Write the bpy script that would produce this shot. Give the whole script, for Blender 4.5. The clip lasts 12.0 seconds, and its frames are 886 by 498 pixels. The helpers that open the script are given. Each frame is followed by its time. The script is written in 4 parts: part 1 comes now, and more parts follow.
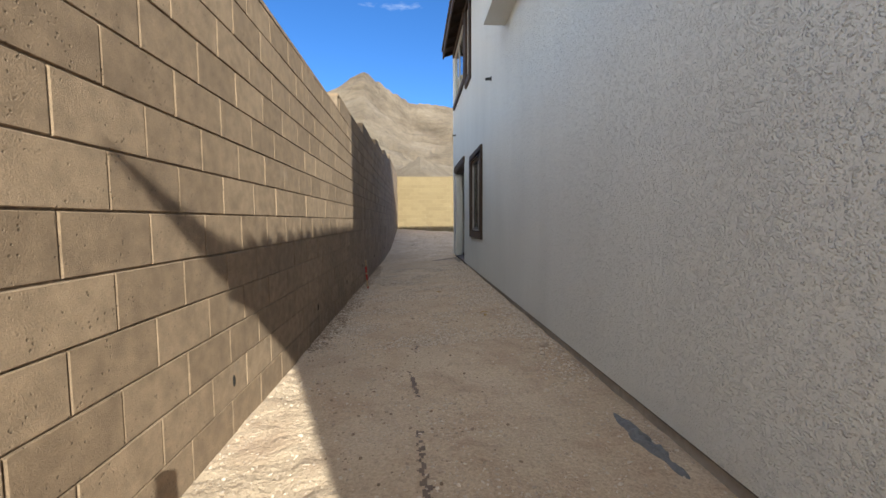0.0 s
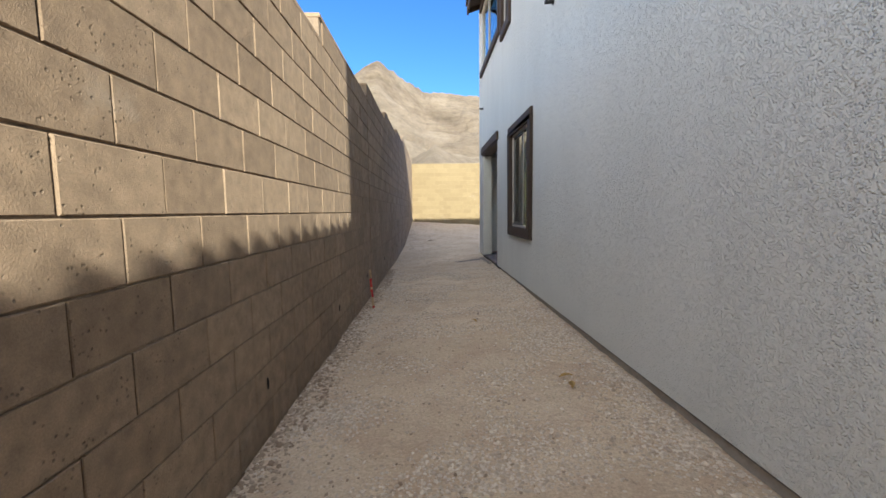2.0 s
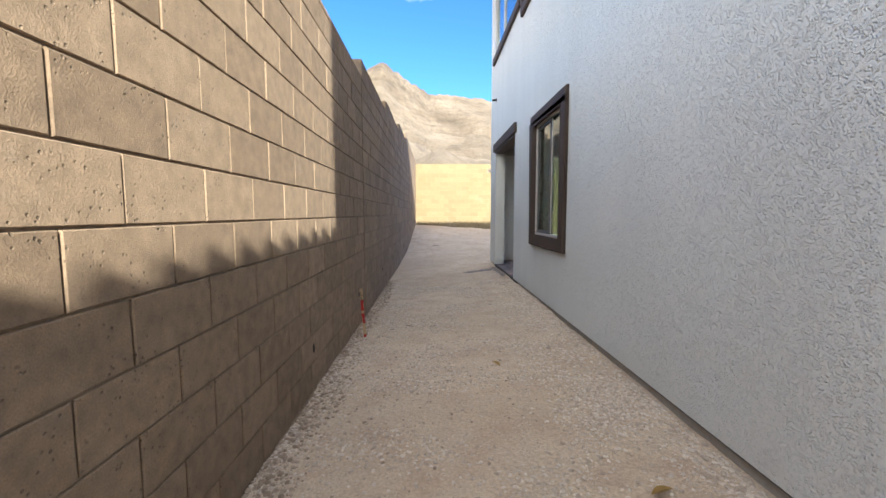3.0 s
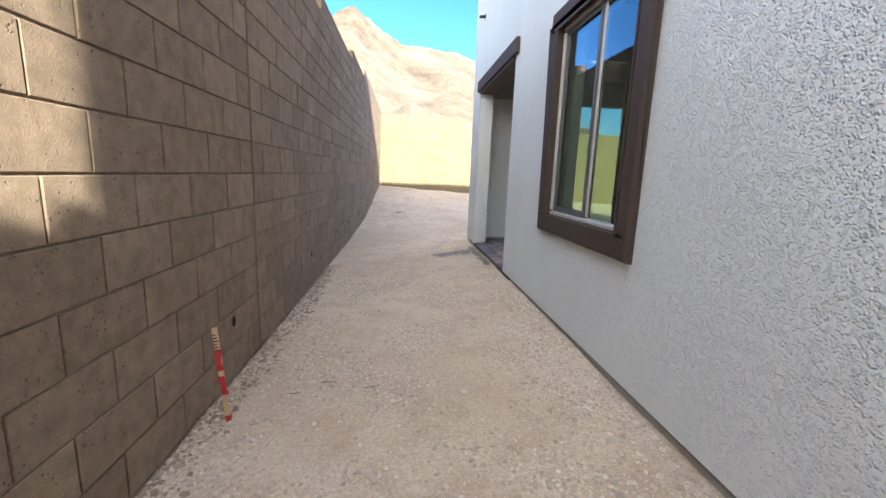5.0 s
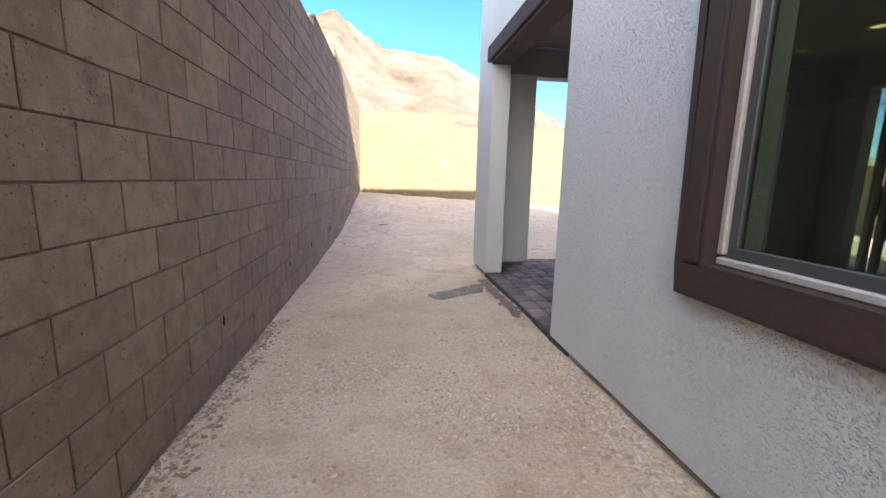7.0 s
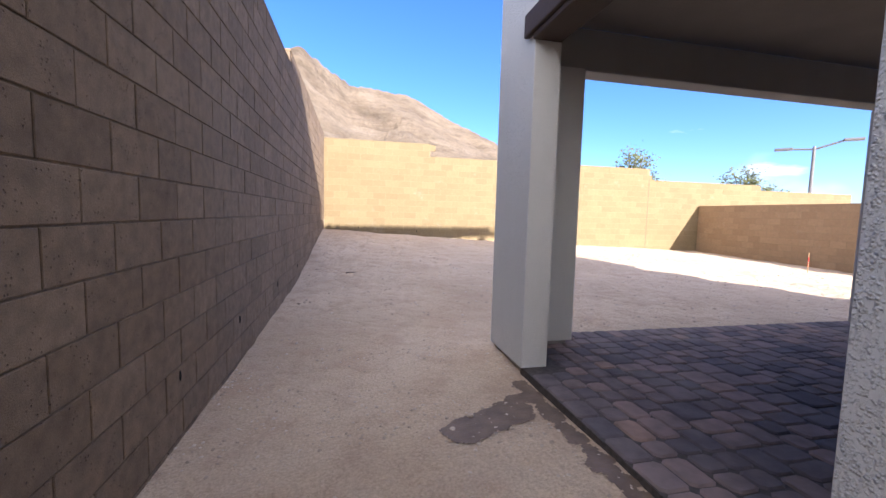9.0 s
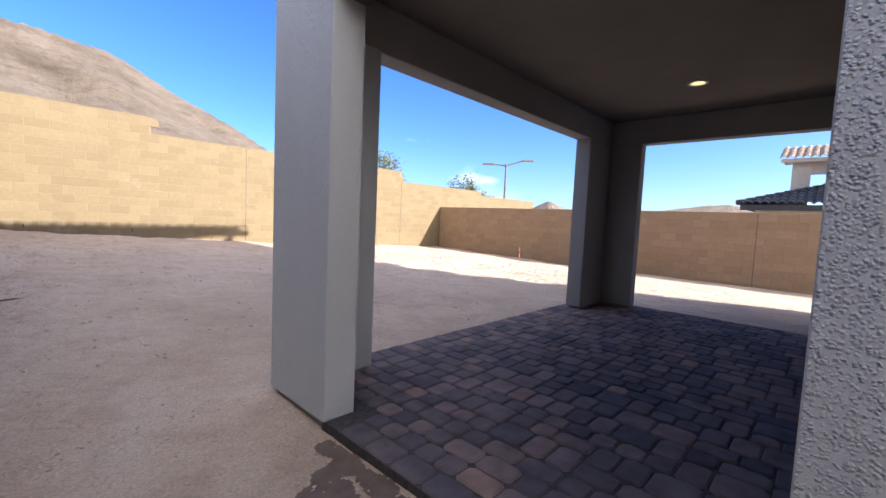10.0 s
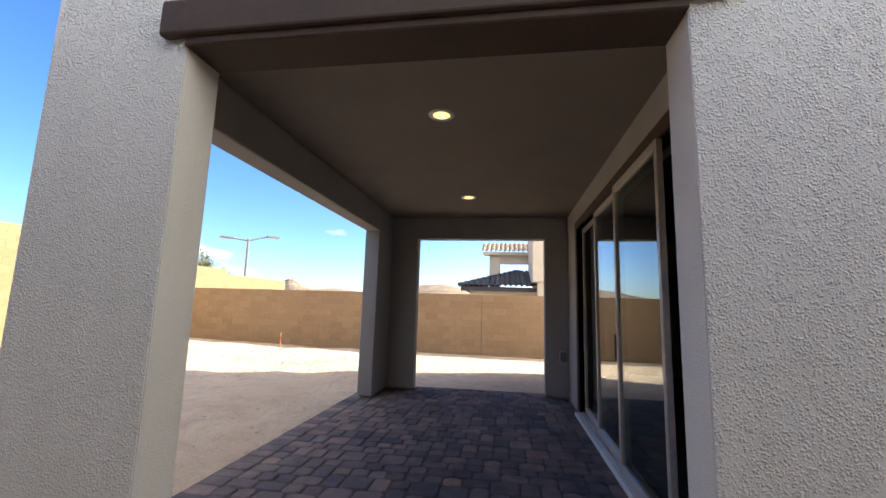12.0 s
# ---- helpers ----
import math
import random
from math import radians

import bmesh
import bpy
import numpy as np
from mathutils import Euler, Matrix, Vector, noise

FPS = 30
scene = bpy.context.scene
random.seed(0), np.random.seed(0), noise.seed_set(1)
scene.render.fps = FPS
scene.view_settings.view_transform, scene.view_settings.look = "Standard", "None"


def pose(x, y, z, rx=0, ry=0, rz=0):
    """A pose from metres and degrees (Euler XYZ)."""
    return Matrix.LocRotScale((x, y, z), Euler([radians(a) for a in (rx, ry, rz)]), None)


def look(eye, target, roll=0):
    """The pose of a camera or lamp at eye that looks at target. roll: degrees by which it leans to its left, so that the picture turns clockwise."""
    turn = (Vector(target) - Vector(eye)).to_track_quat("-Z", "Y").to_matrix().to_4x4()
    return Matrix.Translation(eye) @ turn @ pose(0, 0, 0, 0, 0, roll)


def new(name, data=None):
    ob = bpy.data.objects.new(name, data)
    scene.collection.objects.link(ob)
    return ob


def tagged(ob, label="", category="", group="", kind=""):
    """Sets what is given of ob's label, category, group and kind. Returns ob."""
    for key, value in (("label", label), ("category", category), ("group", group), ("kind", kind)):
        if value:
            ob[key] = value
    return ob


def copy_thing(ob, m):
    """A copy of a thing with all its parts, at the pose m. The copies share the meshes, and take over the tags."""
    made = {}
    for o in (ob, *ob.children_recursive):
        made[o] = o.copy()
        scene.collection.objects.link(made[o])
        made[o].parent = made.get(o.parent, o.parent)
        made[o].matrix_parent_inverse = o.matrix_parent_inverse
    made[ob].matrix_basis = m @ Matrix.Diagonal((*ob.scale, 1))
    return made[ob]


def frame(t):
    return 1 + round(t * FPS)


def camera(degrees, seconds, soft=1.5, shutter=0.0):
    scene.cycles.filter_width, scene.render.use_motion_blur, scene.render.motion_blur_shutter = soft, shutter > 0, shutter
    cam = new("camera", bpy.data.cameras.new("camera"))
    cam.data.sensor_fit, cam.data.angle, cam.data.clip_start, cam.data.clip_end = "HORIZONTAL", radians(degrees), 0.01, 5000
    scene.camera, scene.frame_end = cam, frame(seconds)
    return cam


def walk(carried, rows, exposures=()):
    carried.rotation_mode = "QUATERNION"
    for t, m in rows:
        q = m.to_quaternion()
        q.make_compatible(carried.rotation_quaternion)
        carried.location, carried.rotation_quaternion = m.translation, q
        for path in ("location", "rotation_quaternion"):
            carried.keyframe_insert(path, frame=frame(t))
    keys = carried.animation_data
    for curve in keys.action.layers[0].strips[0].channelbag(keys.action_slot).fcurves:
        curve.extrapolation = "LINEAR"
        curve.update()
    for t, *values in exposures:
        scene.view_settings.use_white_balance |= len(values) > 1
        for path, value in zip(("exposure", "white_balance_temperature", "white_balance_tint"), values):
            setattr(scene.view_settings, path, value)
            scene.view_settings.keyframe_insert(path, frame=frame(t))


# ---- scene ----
cam = camera(94.6, 12.0)
PATH = [
    (0, (0.05, 2.373, 1.507), (0.194, 4.363, 1.368), -0.4),
    (0.5, (0.046, 2.868, 1.517), (0.173, 4.858, 1.359), -0.8),
    (1, (0.022, 3.348, 1.538), (0.141, 5.336, 1.358), -0.9),
    (1.5, (0.008, 3.906, 1.547), (0.104, 5.895, 1.361), -1.0),
    (2, (-0.054, 4.421, 1.548), (0.02, 6.411, 1.365), -0.7),
    (2.5, (-0.065, 4.955, 1.555), (-0.013, 6.946, 1.38), -0.6),
    (3, (-0.086, 5.499, 1.577), (-0.027, 7.491, 1.405), -0.1),
    (3.5, (-0.044, 6.055, 1.575), (0.047, 8.042, 1.369), 0.1),
    (5.3, (0.089, 7.909, 1.586), (0.335, 9.86, 1.22), 2.3),
    (5.5, (0.091, 8.08, 1.564), (0.361, 10.028, 1.198), 2.1),
    (6, (0.138, 8.562, 1.586), (0.413, 10.508, 1.215), 1.7),
    (6.5, (0.12, 9.058, 1.589), (0.402, 11.004, 1.227), 1.2),
    (7, (0.121, 9.583, 1.582), (0.399, 11.535, 1.245), 1.3),
    (9, (0.057, 11.469, 1.614), (0.496, 13.413, 1.445), 1.5),
    (9.5, (0.098, 11.899, 1.641), (0.969, 13.693, 1.486), 2.0),
    (10, (0.103, 12.214, 1.671), (1.553, 13.583, 1.525), 2.6),
    (10.5, (0.151, 12.482, 1.69), (1.962, 13.327, 1.609), 2.9),
    (11, (0.068, 12.697, 1.705), (2.004, 13.197, 1.742), 2.9),
    (11.5, (-0.056, 12.817, 1.767), (1.907, 13.15, 1.95), 2.1),
    (12, (-0.122, 12.855, 1.781), (1.836, 13.158, 2.059), 1.7),
]
LIGHT = [(0.0, 1.15, 6300, 3), (1.5, 1.45, 6250, 3), (2.5, 1.8, 6250, 4), (3.5, 2.2, 6100, 5), (5.5, 2.5, 6200, 5), (6.5, 2.45, 6300, 8),
         (7.2, 2.45, 6300, 11), (9.0, 1.85, 6250, 18), (9.5, 1.75, 6200, 18), (10.5, 1.45, 5950, 15), (11.3, 1.65, 6350, 11), (12.0, 2.0, 7050, 10)]
walk(cam, [(t, look(eye, target, roll)) for t, eye, target, roll in PATH], LIGHT)

# ---- world and sun ----
SUN = Vector((0.36, -0.933, 0.52)).normalized()
world = bpy.data.worlds.new("sky")
scene.world = world
world.use_nodes = True
wn = world.node_tree
wn.nodes.clear()
w_out = wn.nodes.new("ShaderNodeOutputWorld")
w_bg = wn.nodes.new("ShaderNodeBackground")
sky = wn.nodes.new("ShaderNodeTexSky")
sky.sky_type = "NISHITA"
sky.sun_disc = False
sky.sun_elevation = math.asin(SUN.z)
sky.sun_rotation = math.atan2(SUN.x, SUN.y)
sky.air_density, sky.dust_density, sky.ozone_density = 0.8, 2.2, 4.0
sky.altitude = 700
w_co = wn.nodes.new("ShaderNodeTexCoord")
w_mp = wn.nodes.new("ShaderNodeMapping")
w_mp.inputs["Scale"].default_value = (3.0, 3.0, 9.0)
w_mp.inputs["Location"].default_value = (0.3, 0.45, 0.1)
w_no = wn.nodes.new("ShaderNodeTexNoise")
w_no.inputs["Scale"].default_value = 1.6
w_no.inputs["Detail"].default_value = 7.0
w_rp = wn.nodes.new("ShaderNodeValToRGB")
w_rp.color_ramp.elements[0].position, w_rp.color_ramp.elements[1].position = 0.66, 0.90
w_rp.color_ramp.elements[1].color = (0.75, 0.75, 0.75, 1)
w_mix = wn.nodes.new("ShaderNodeMix")
w_mix.data_type = "RGBA"
w_mix.inputs["B"].default_value = (8.0, 7.9, 7.7, 1)
wn.links.new(w_co.outputs["Generated"], w_mp.inputs["Vector"])
wn.links.new(w_mp.outputs["Vector"], w_no.inputs["Vector"])
wn.links.new(w_no.outputs["Fac"], w_rp.inputs["Fac"])
# broad white clouds added mostly out of view to brighten the shade, besides the wisps
w_mq = wn.nodes.new("ShaderNodeMapping")
w_mq.inputs["Scale"].default_value = (1.0, 1.0, 1.6)
w_mq.inputs["Location"].default_value = (11.7, -27.8, 0.1)
w_nq = wn.nodes.new("ShaderNodeTexNoise")
w_nq.inputs["Scale"].default_value, w_nq.inputs["Detail"].default_value = 0.85, 6.0
w_rq = wn.nodes.new("ShaderNodeValToRGB")
w_rq.color_ramp.elements[0].position, w_rq.color_ramp.elements[1].position = 0.47, 0.64
w_mx = wn.nodes.new("ShaderNodeMath")
w_mx.operation = "MAXIMUM"
wn.links.new(w_co.outputs["Generated"], w_mq.inputs["Vector"])
wn.links.new(w_mq.outputs["Vector"], w_nq.inputs["Vector"])
wn.links.new(w_nq.outputs["Fac"], w_rq.inputs["Fac"])
wn.links.new(w_rp.outputs["Color"], w_mx.inputs[0])
wn.links.new(w_rq.outputs["Color"], w_mx.inputs[1])
wn.links.new(w_mx.outputs["Value"], w_mix.inputs["Factor"])
w_hs = wn.nodes.new("ShaderNodeHueSaturation")
w_hs.inputs["Hue"].default_value = 0.507
w_hs.inputs["Saturation"].default_value = 1.2
wn.links.new(sky.outputs["Color"], w_hs.inputs["Color"])
wn.links.new(w_hs.outputs["Color"], w_mix.inputs["A"])
wn.links.new(w_mix.outputs["Result"], w_bg.inputs["Color"])
w_bg.inputs["Strength"].default_value = 0.112
wn.links.new(w_bg.outputs["Background"], w_out.inputs["Surface"])
sun_data = bpy.data.lights.new("sun", "SUN")
sun_data.energy, sun_data.angle, sun_data.color = 4.4, radians(0.6), (1.0, 0.94, 0.84)
sun = new("sun", sun_data)
sun.matrix_world = look(SUN * 60, (0, 0, 0))


# ---- materials ----
def shader(name):
    m = bpy.data.materials.new(name)
    m.use_nodes = True
    nt = m.node_tree
    return m, nt, nt.nodes["Principled BSDF"]


def coords(nt, scale=(1, 1, 1)):
    g = nt.nodes.new("ShaderNodeNewGeometry")
    mp = nt.nodes.new("ShaderNodeMapping")
    mp.inputs["Scale"].default_value = scale
    nt.links.new(g.outputs["Position"], mp.inputs["Vector"])
    return mp.outputs["Vector"]


def noise_tex(nt, vec, scale, detail=4.0, rough=0.55):
    n = nt.nodes.new("ShaderNodeTexNoise")
    n.inputs["Scale"].default_value, n.inputs["Detail"].default_value, n.inputs["Roughness"].default_value = scale, detail, rough
    nt.links.new(vec, n.inputs["Vector"])
    return n.outputs["Fac"]


def ramp(nt, fac, stops):
    r = nt.nodes.new("ShaderNodeValToRGB")
    els = r.color_ramp.elements
    while len(els) < len(stops):
        els.new(0.5)
    for e, (p, c) in zip(els, stops):
        e.position, e.color = p, (*c, 1) if len(c) == 3 else c
    nt.links.new(fac, r.inputs["Fac"])
    return r.outputs["Color"]


def mixed(nt, a, b, fac, mode="MIX"):
    x = nt.nodes.new("ShaderNodeMix")
    x.data_type, x.blend_type = "RGBA", mode
    for key, v in (("A", a), ("B", b), ("Factor", fac)):
        if isinstance(v, (int, float)):
            x.inputs[key].default_value = v if key == "Factor" else (v, v, v, 1)
        elif isinstance(v, tuple):
            x.inputs[key].default_value = (*v, 1)
        else:
            nt.links.new(v, x.inputs[key])
    return x.outputs["Result"]


def math_node(nt, op, a, b=0.0, c=0.0):
    n = nt.nodes.new("ShaderNodeMath")
    n.operation = op
    for i, v in enumerate((a, b, c)):
        if isinstance(v, (int, float)):
            n.inputs[i].default_value = v
        else:
            nt.links.new(v, n.inputs[i])
    return n.outputs["Value"]


def bumped(nt, b, height, strength, distance):
    n = nt.nodes.new("ShaderNodeBump")
    n.inputs["Strength"].default_value, n.inputs["Distance"].default_value = strength, distance
    nt.links.new(height, n.inputs["Height"])
    nt.links.new(n.outputs["Normal"], b.inputs["Normal"])


def piece_random(nt):
    o = nt.nodes.new("ShaderNodeObjectInfo")
    g = nt.nodes.new("ShaderNodeNewGeometry")
    return math_node(nt, "FRACT", math_node(nt, "ADD", o.outputs["Random"], g.outputs["Random Per Island"]))


def block_material(name, lo, hi, stain, pitted=1.0):
    m, nt, b = shader(name)
    v = coords(nt)
    big = noise_tex(nt, v, 0.9, 4)
    fine = noise_tex(nt, v, 160, 4, 0.7)
    mid = noise_tex(nt, v, 14, 5)
    col = ramp(nt, piece_random(nt), [(0, lo), (1, hi)])
    col = mixed(nt, col, stain, math_node(nt, "MULTIPLY", ramp(nt, big, [(0.42, (0, 0, 0)), (0.75, (1, 1, 1))]), 0.38))
    col = mixed(nt, col, ramp(nt, mid, [(0.25, (0.70, 0.69, 0.68)), (0.75, (1.18, 1.18, 1.17))]), 0.2 + 0.8 * pitted, "MULTIPLY")
    col = mixed(nt, col, ramp(nt, fine, [(0.3, (0.72, 0.72, 0.72)), (0.62, (1.1, 1.1, 1.1))]), 0.3 + 0.4 * pitted, "MULTIPLY")
    # white lime bloom in a few patches
    bloom = ramp(nt, noise_tex(nt, v, 2.3, 6, 0.65), [(0.62, (0, 0, 0)), (0.78, (1, 1, 1))])
    col = mixed(nt, col, (0.42, 0.37, 0.31), math_node(nt, "MULTIPLY", bloom, 0.28))
    nt.links.new(col, b.inputs["Base Color"])
    b.inputs["Roughness"].default_value = 0.93
    vo = nt.nodes.new("ShaderNodeTexVoronoi")
    vo.inputs["Scale"].default_value = 48
    nt.links.new(v, vo.inputs["Vector"])
    pits = ramp(nt, vo.outputs["Distance"], [(0.13, (0, 0, 0)), (0.25, (1, 1, 1))])
    pits = mixed(nt, (1.0, 1.0, 1.0), pits, ramp(nt, noise_tex(nt, v, 11, 4), [(0.50, (0, 0, 0)), (0.56, (1, 1, 1))]))
    # the shade inside the pits is also painted into the colour
    col = mixed(nt, col, mixed(nt, 1.0, pits, 0.38 * pitted), 1.0, "MULTIPLY")
    nt.links.new(col, b.inputs["Base Color"])
    h = mixed(nt, pits, ramp(nt, fine, [(0.2, (0, 0, 0)), (0.8, (1, 1, 1))]), 0.30)
    bumped(nt, b, h, 0.3 + 0.6 * pitted, 0.006)
    return m


M_BLOCK = block_material("block_tan", (0.200, 0.140, 0.089), (0.275, 0.197, 0.128), (0.165, 0.112, 0.071))
M_BLOCK_FAR = block_material("block_sand", (0.190, 0.142, 0.074), (0.225, 0.170, 0.090), (0.20, 0.146, 0.076), 0.15)

# lighter, oranger block: the sunlit ground's bounce is put into its colour
M_BLOCK_BOUNCE = block_material("block_bounce_lit", (0.265, 0.175, 0.100), (0.325, 0.220, 0.128), (0.27, 0.175, 0.10), 0.2)


def mortar_material(name, lo, hi):
    m, nt, b = shader(name)
    v = coords(nt)
    col = ramp(nt, noise_tex(nt, v, 35, 5), [(0.3, lo), (0.7, hi)])
    nt.links.new(col, b.inputs["Base Color"])
    b.inputs["Roughness"].default_value = 0.95
    bumped(nt, b, noise_tex(nt, v, 120, 4), 0.6, 0.004)
    return m


M_MORTAR = mortar_material("mortar", (0.15, 0.110, 0.074), (0.24, 0.178, 0.124))
M_MORTAR_FAR = mortar_material("mortar_pale", (0.22, 0.165, 0.092), (0.27, 0.205, 0.12))


def stucco_material(name, colour, dark, relief, scale=70):
    m, nt, b = shader(name)
    v = coords(nt)
    warp = nt.nodes.new("ShaderNodeTexNoise")
    warp.inputs["Scale"].default_value, warp.inputs["Detail"].default_value = scale * 0.9, 2.0
    nt.links.new(v, warp.inputs["Vector"])
    ofs = nt.nodes.new("ShaderNodeVectorMath")
    ofs.operation = "MULTIPLY_ADD"
    ofs.inputs[1].default_value = (0.7 / scale, 0.7 / scale, 0.7 / scale)
    nt.links.new(warp.outputs["Color"], ofs.inputs[0])
    nt.links.new(v, ofs.inputs[2])
    vo = nt.nodes.new("ShaderNodeTexVoronoi")
    vo.inputs["Scale"].default_value = scale
    nt.links.new(ofs.outputs["Vector"], vo.inputs["Vector"])
    dash = ramp(nt, vo.outputs["Distance"], [(0.12, (1, 1, 1)), (0.62, (0, 0, 0))])
    tall = ramp(nt, noise_tex(nt, v, scale * 0.45, 3), [(0.35, (0.15, 0.15, 0.15)), (0.62, (1, 1, 1))])
    lumps = math_node(nt, "MULTIPLY", dash, tall)
    fine = noise_tex(nt, v, scale * 4, 3, 0.6)
    streak = noise_tex(nt, coords(nt, (1.5, 1.5, 0.35)), 1.4, 5)
    col = ramp(nt, streak, [(0.3, dark), (0.7, colour)])
    col = mixed(nt, col, ramp(nt, fine, [(0.3, (0.93, 0.93, 0.93)), (0.65, (1.03, 1.03, 1.03))]), 1.0, "MULTIPLY")
    nt.links.new(col, b.inputs["Base Color"])
    b.inputs["Roughness"].default_value = 0.9
    bumped(nt, b, math_node(nt, "MULTIPLY_ADD", fine, 0.22, lumps), relief, 0.0088)
    return m


M_STUCCO = stucco_material("stucco_white", (0.72, 0.73, 0.715), (0.66, 0.67, 0.655), 1.0, 108)
# same stucco with the patio's shade put into a darker colour
M_SMOOTH_SHADED = stucco_material("stucco_smooth_shaded", (0.40, 0.385, 0.355), (0.35, 0.335, 0.305), 0.2, 140)
M_FLOAT = stucco_material("stucco_float_finish", (0.70, 0.69, 0.65), (0.63, 0.62, 0.58), 0.35, 120)
# ceiling stucco, its colour darkened to stand for the shade under the roof
M_CEIL_SHADED = stucco_material("stucco_ceiling_shaded", (0.24, 0.21, 0.175), (0.205, 0.178, 0.148), 0.3, 90)


def painted(name, colour, dark, rough=0.55, grain=40, relief=0.25):
    m, nt, b = shader(name)
    v = coords(nt)
    col = ramp(nt, noise_tex(nt, v, 3.0, 6), [(0.3, dark), (0.7, colour)])
    col = mixed(nt, col, ramp(nt, noise_tex(nt, v, grain, 4), [(0.3, (0.85, 0.85, 0.85)), (0.7, (1.08, 1.08, 1.08))]), 1.0, "MULTIPLY")
    nt.links.new(col, b.inputs["Base Color"])
    b.inputs["Roughness"].default_value = rough
    bumped(nt, b, noise_tex(nt, v, grain * 3, 3), relief, 0.002)
    return m


M_TRIM = painted("trim_brown", (0.058, 0.036, 0.025), (0.043, 0.026, 0.018), 0.75, 60, 0.6)
M_VINYL = painted("vinyl_tan", (0.50, 0.46, 0.42), (0.45, 0.41, 0.37), 0.35, 30, 0.05)
M_VINYL_DARK = painted("vinyl_shadow", (0.10, 0.10, 0.10), (0.07, 0.07, 0.07), 0.4, 30, 0.05)
M_CONCRETE = painted("concrete", (0.36, 0.33, 0.30), (0.27, 0.245, 0.22), 0.95, 25, 0.7)
# black that paints the shade inside the weep holes
M_HOLE_SHADE = painted("hole_shade_black", (0.006, 0.005, 0.004), (0.004, 0.003, 0.003), 0.9)
M_BLACK = painted("black_metal", (0.03, 0.03, 0.03), (0.02, 0.02, 0.02), 0.5)
M_STEEL = painted("galvanised_steel", (0.15, 0.15, 0.155), (0.11, 0.11, 0.115), 0.45)
M_WHITE = painted("white_plastic", (0.75, 0.74, 0.71), (0.68, 0.67, 0.64), 0.4, 30, 0.05)
# near-black colours stand for the unlit room behind the glass
M_INWALL_UNLIT = painted("interior_wall_unlit", (0.06, 0.06, 0.055), (0.05, 0.05, 0.045), 0.8, 30, 0.1)
M_INFLOOR_UNLIT = painted("interior_floor_unlit", (0.10, 0.09, 0.08), (0.08, 0.07, 0.065), 0.4, 6, 0.05)
M_RED = painted("fluorescent_paint", (0.50, 0.025, 0.02), (0.32, 0.014, 0.014), 0.6)
M_LATH = painted("bare_wood", (0.55, 0.38, 0.21), (0.42, 0.28, 0.15), 0.85)
M_TILE_DARK = painted("roof_tile_charcoal", (0.055, 0.058, 0.065), (0.035, 0.037, 0.042), 0.7, 20, 0.5)
M_TILE_TAN = painted("roof_tile_tan", (0.42, 0.33, 0.25), (0.32, 0.24, 0.18), 0.8, 20, 0.5)
M_TILE_BROWN = painted("roof_tile_brown", (0.13, 0.095, 0.075), (0.085, 0.065, 0.055), 0.8, 20, 0.5)
M_NEIGHBOUR = painted("stucco_cream", (0.62, 0.55, 0.44), (0.57, 0.50, 0.40), 0.9, 20, 0.4)
M_LEAF = painted("desert_leaf", (0.11, 0.12, 0.045), (0.07, 0.085, 0.03), 0.7, 9, 0.1)
M_BARK = painted("bark", (0.16, 0.12, 0.09), (0.10, 0.075, 0.055), 0.9)


def glass_material(name, tint):
    m, nt, b = shader(name)
    nt.nodes.remove(b)
    out = nt.nodes["Material Output"]
    tr = nt.nodes.new("ShaderNodeBsdfTransparent")
    tr.inputs["Color"].default_value = (*tint, 1)
    gl = nt.nodes.new("ShaderNodeBsdfGlossy")
    gl.inputs["Roughness"].default_value = 0.0
    gl.inputs["Color"].default_value = (0.95, 0.97, 1.0, 1)
    lw = nt.nodes.new("ShaderNodeLayerWeight")
    lw.inputs["Blend"].default_value = 0.5
    gloss = math_node(nt, "MULTIPLY_ADD", math_node(nt, "POWER", lw.outputs["Facing"], 4.2), 0.93, 0.05)
    mx = nt.nodes.new("ShaderNodeMixShader")
    nt.links.new(gloss, mx.inputs["Fac"])
    nt.links.new(tr.outputs["BSDF"], mx.inputs[1])
    nt.links.new(gl.outputs["BSDF"], mx.inputs[2])
    nt.links.new(mx.outputs["Shader"], out.inputs["Surface"])
    return m


M_GLASS = glass_material("window_glass", (0.66, 0.73, 0.66))


def lamp_material():
    m, nt, b = shader("lamp_glow")
    b.inputs["Base Color"].default_value = (0.9, 0.85, 0.75, 1)
    b.inputs["Emission Color"].default_value = (1.0, 0.62, 0.22, 1)
    b.inputs["Emission Strength"].default_value = 0.6
    return m


M_GLOW = lamp_material()


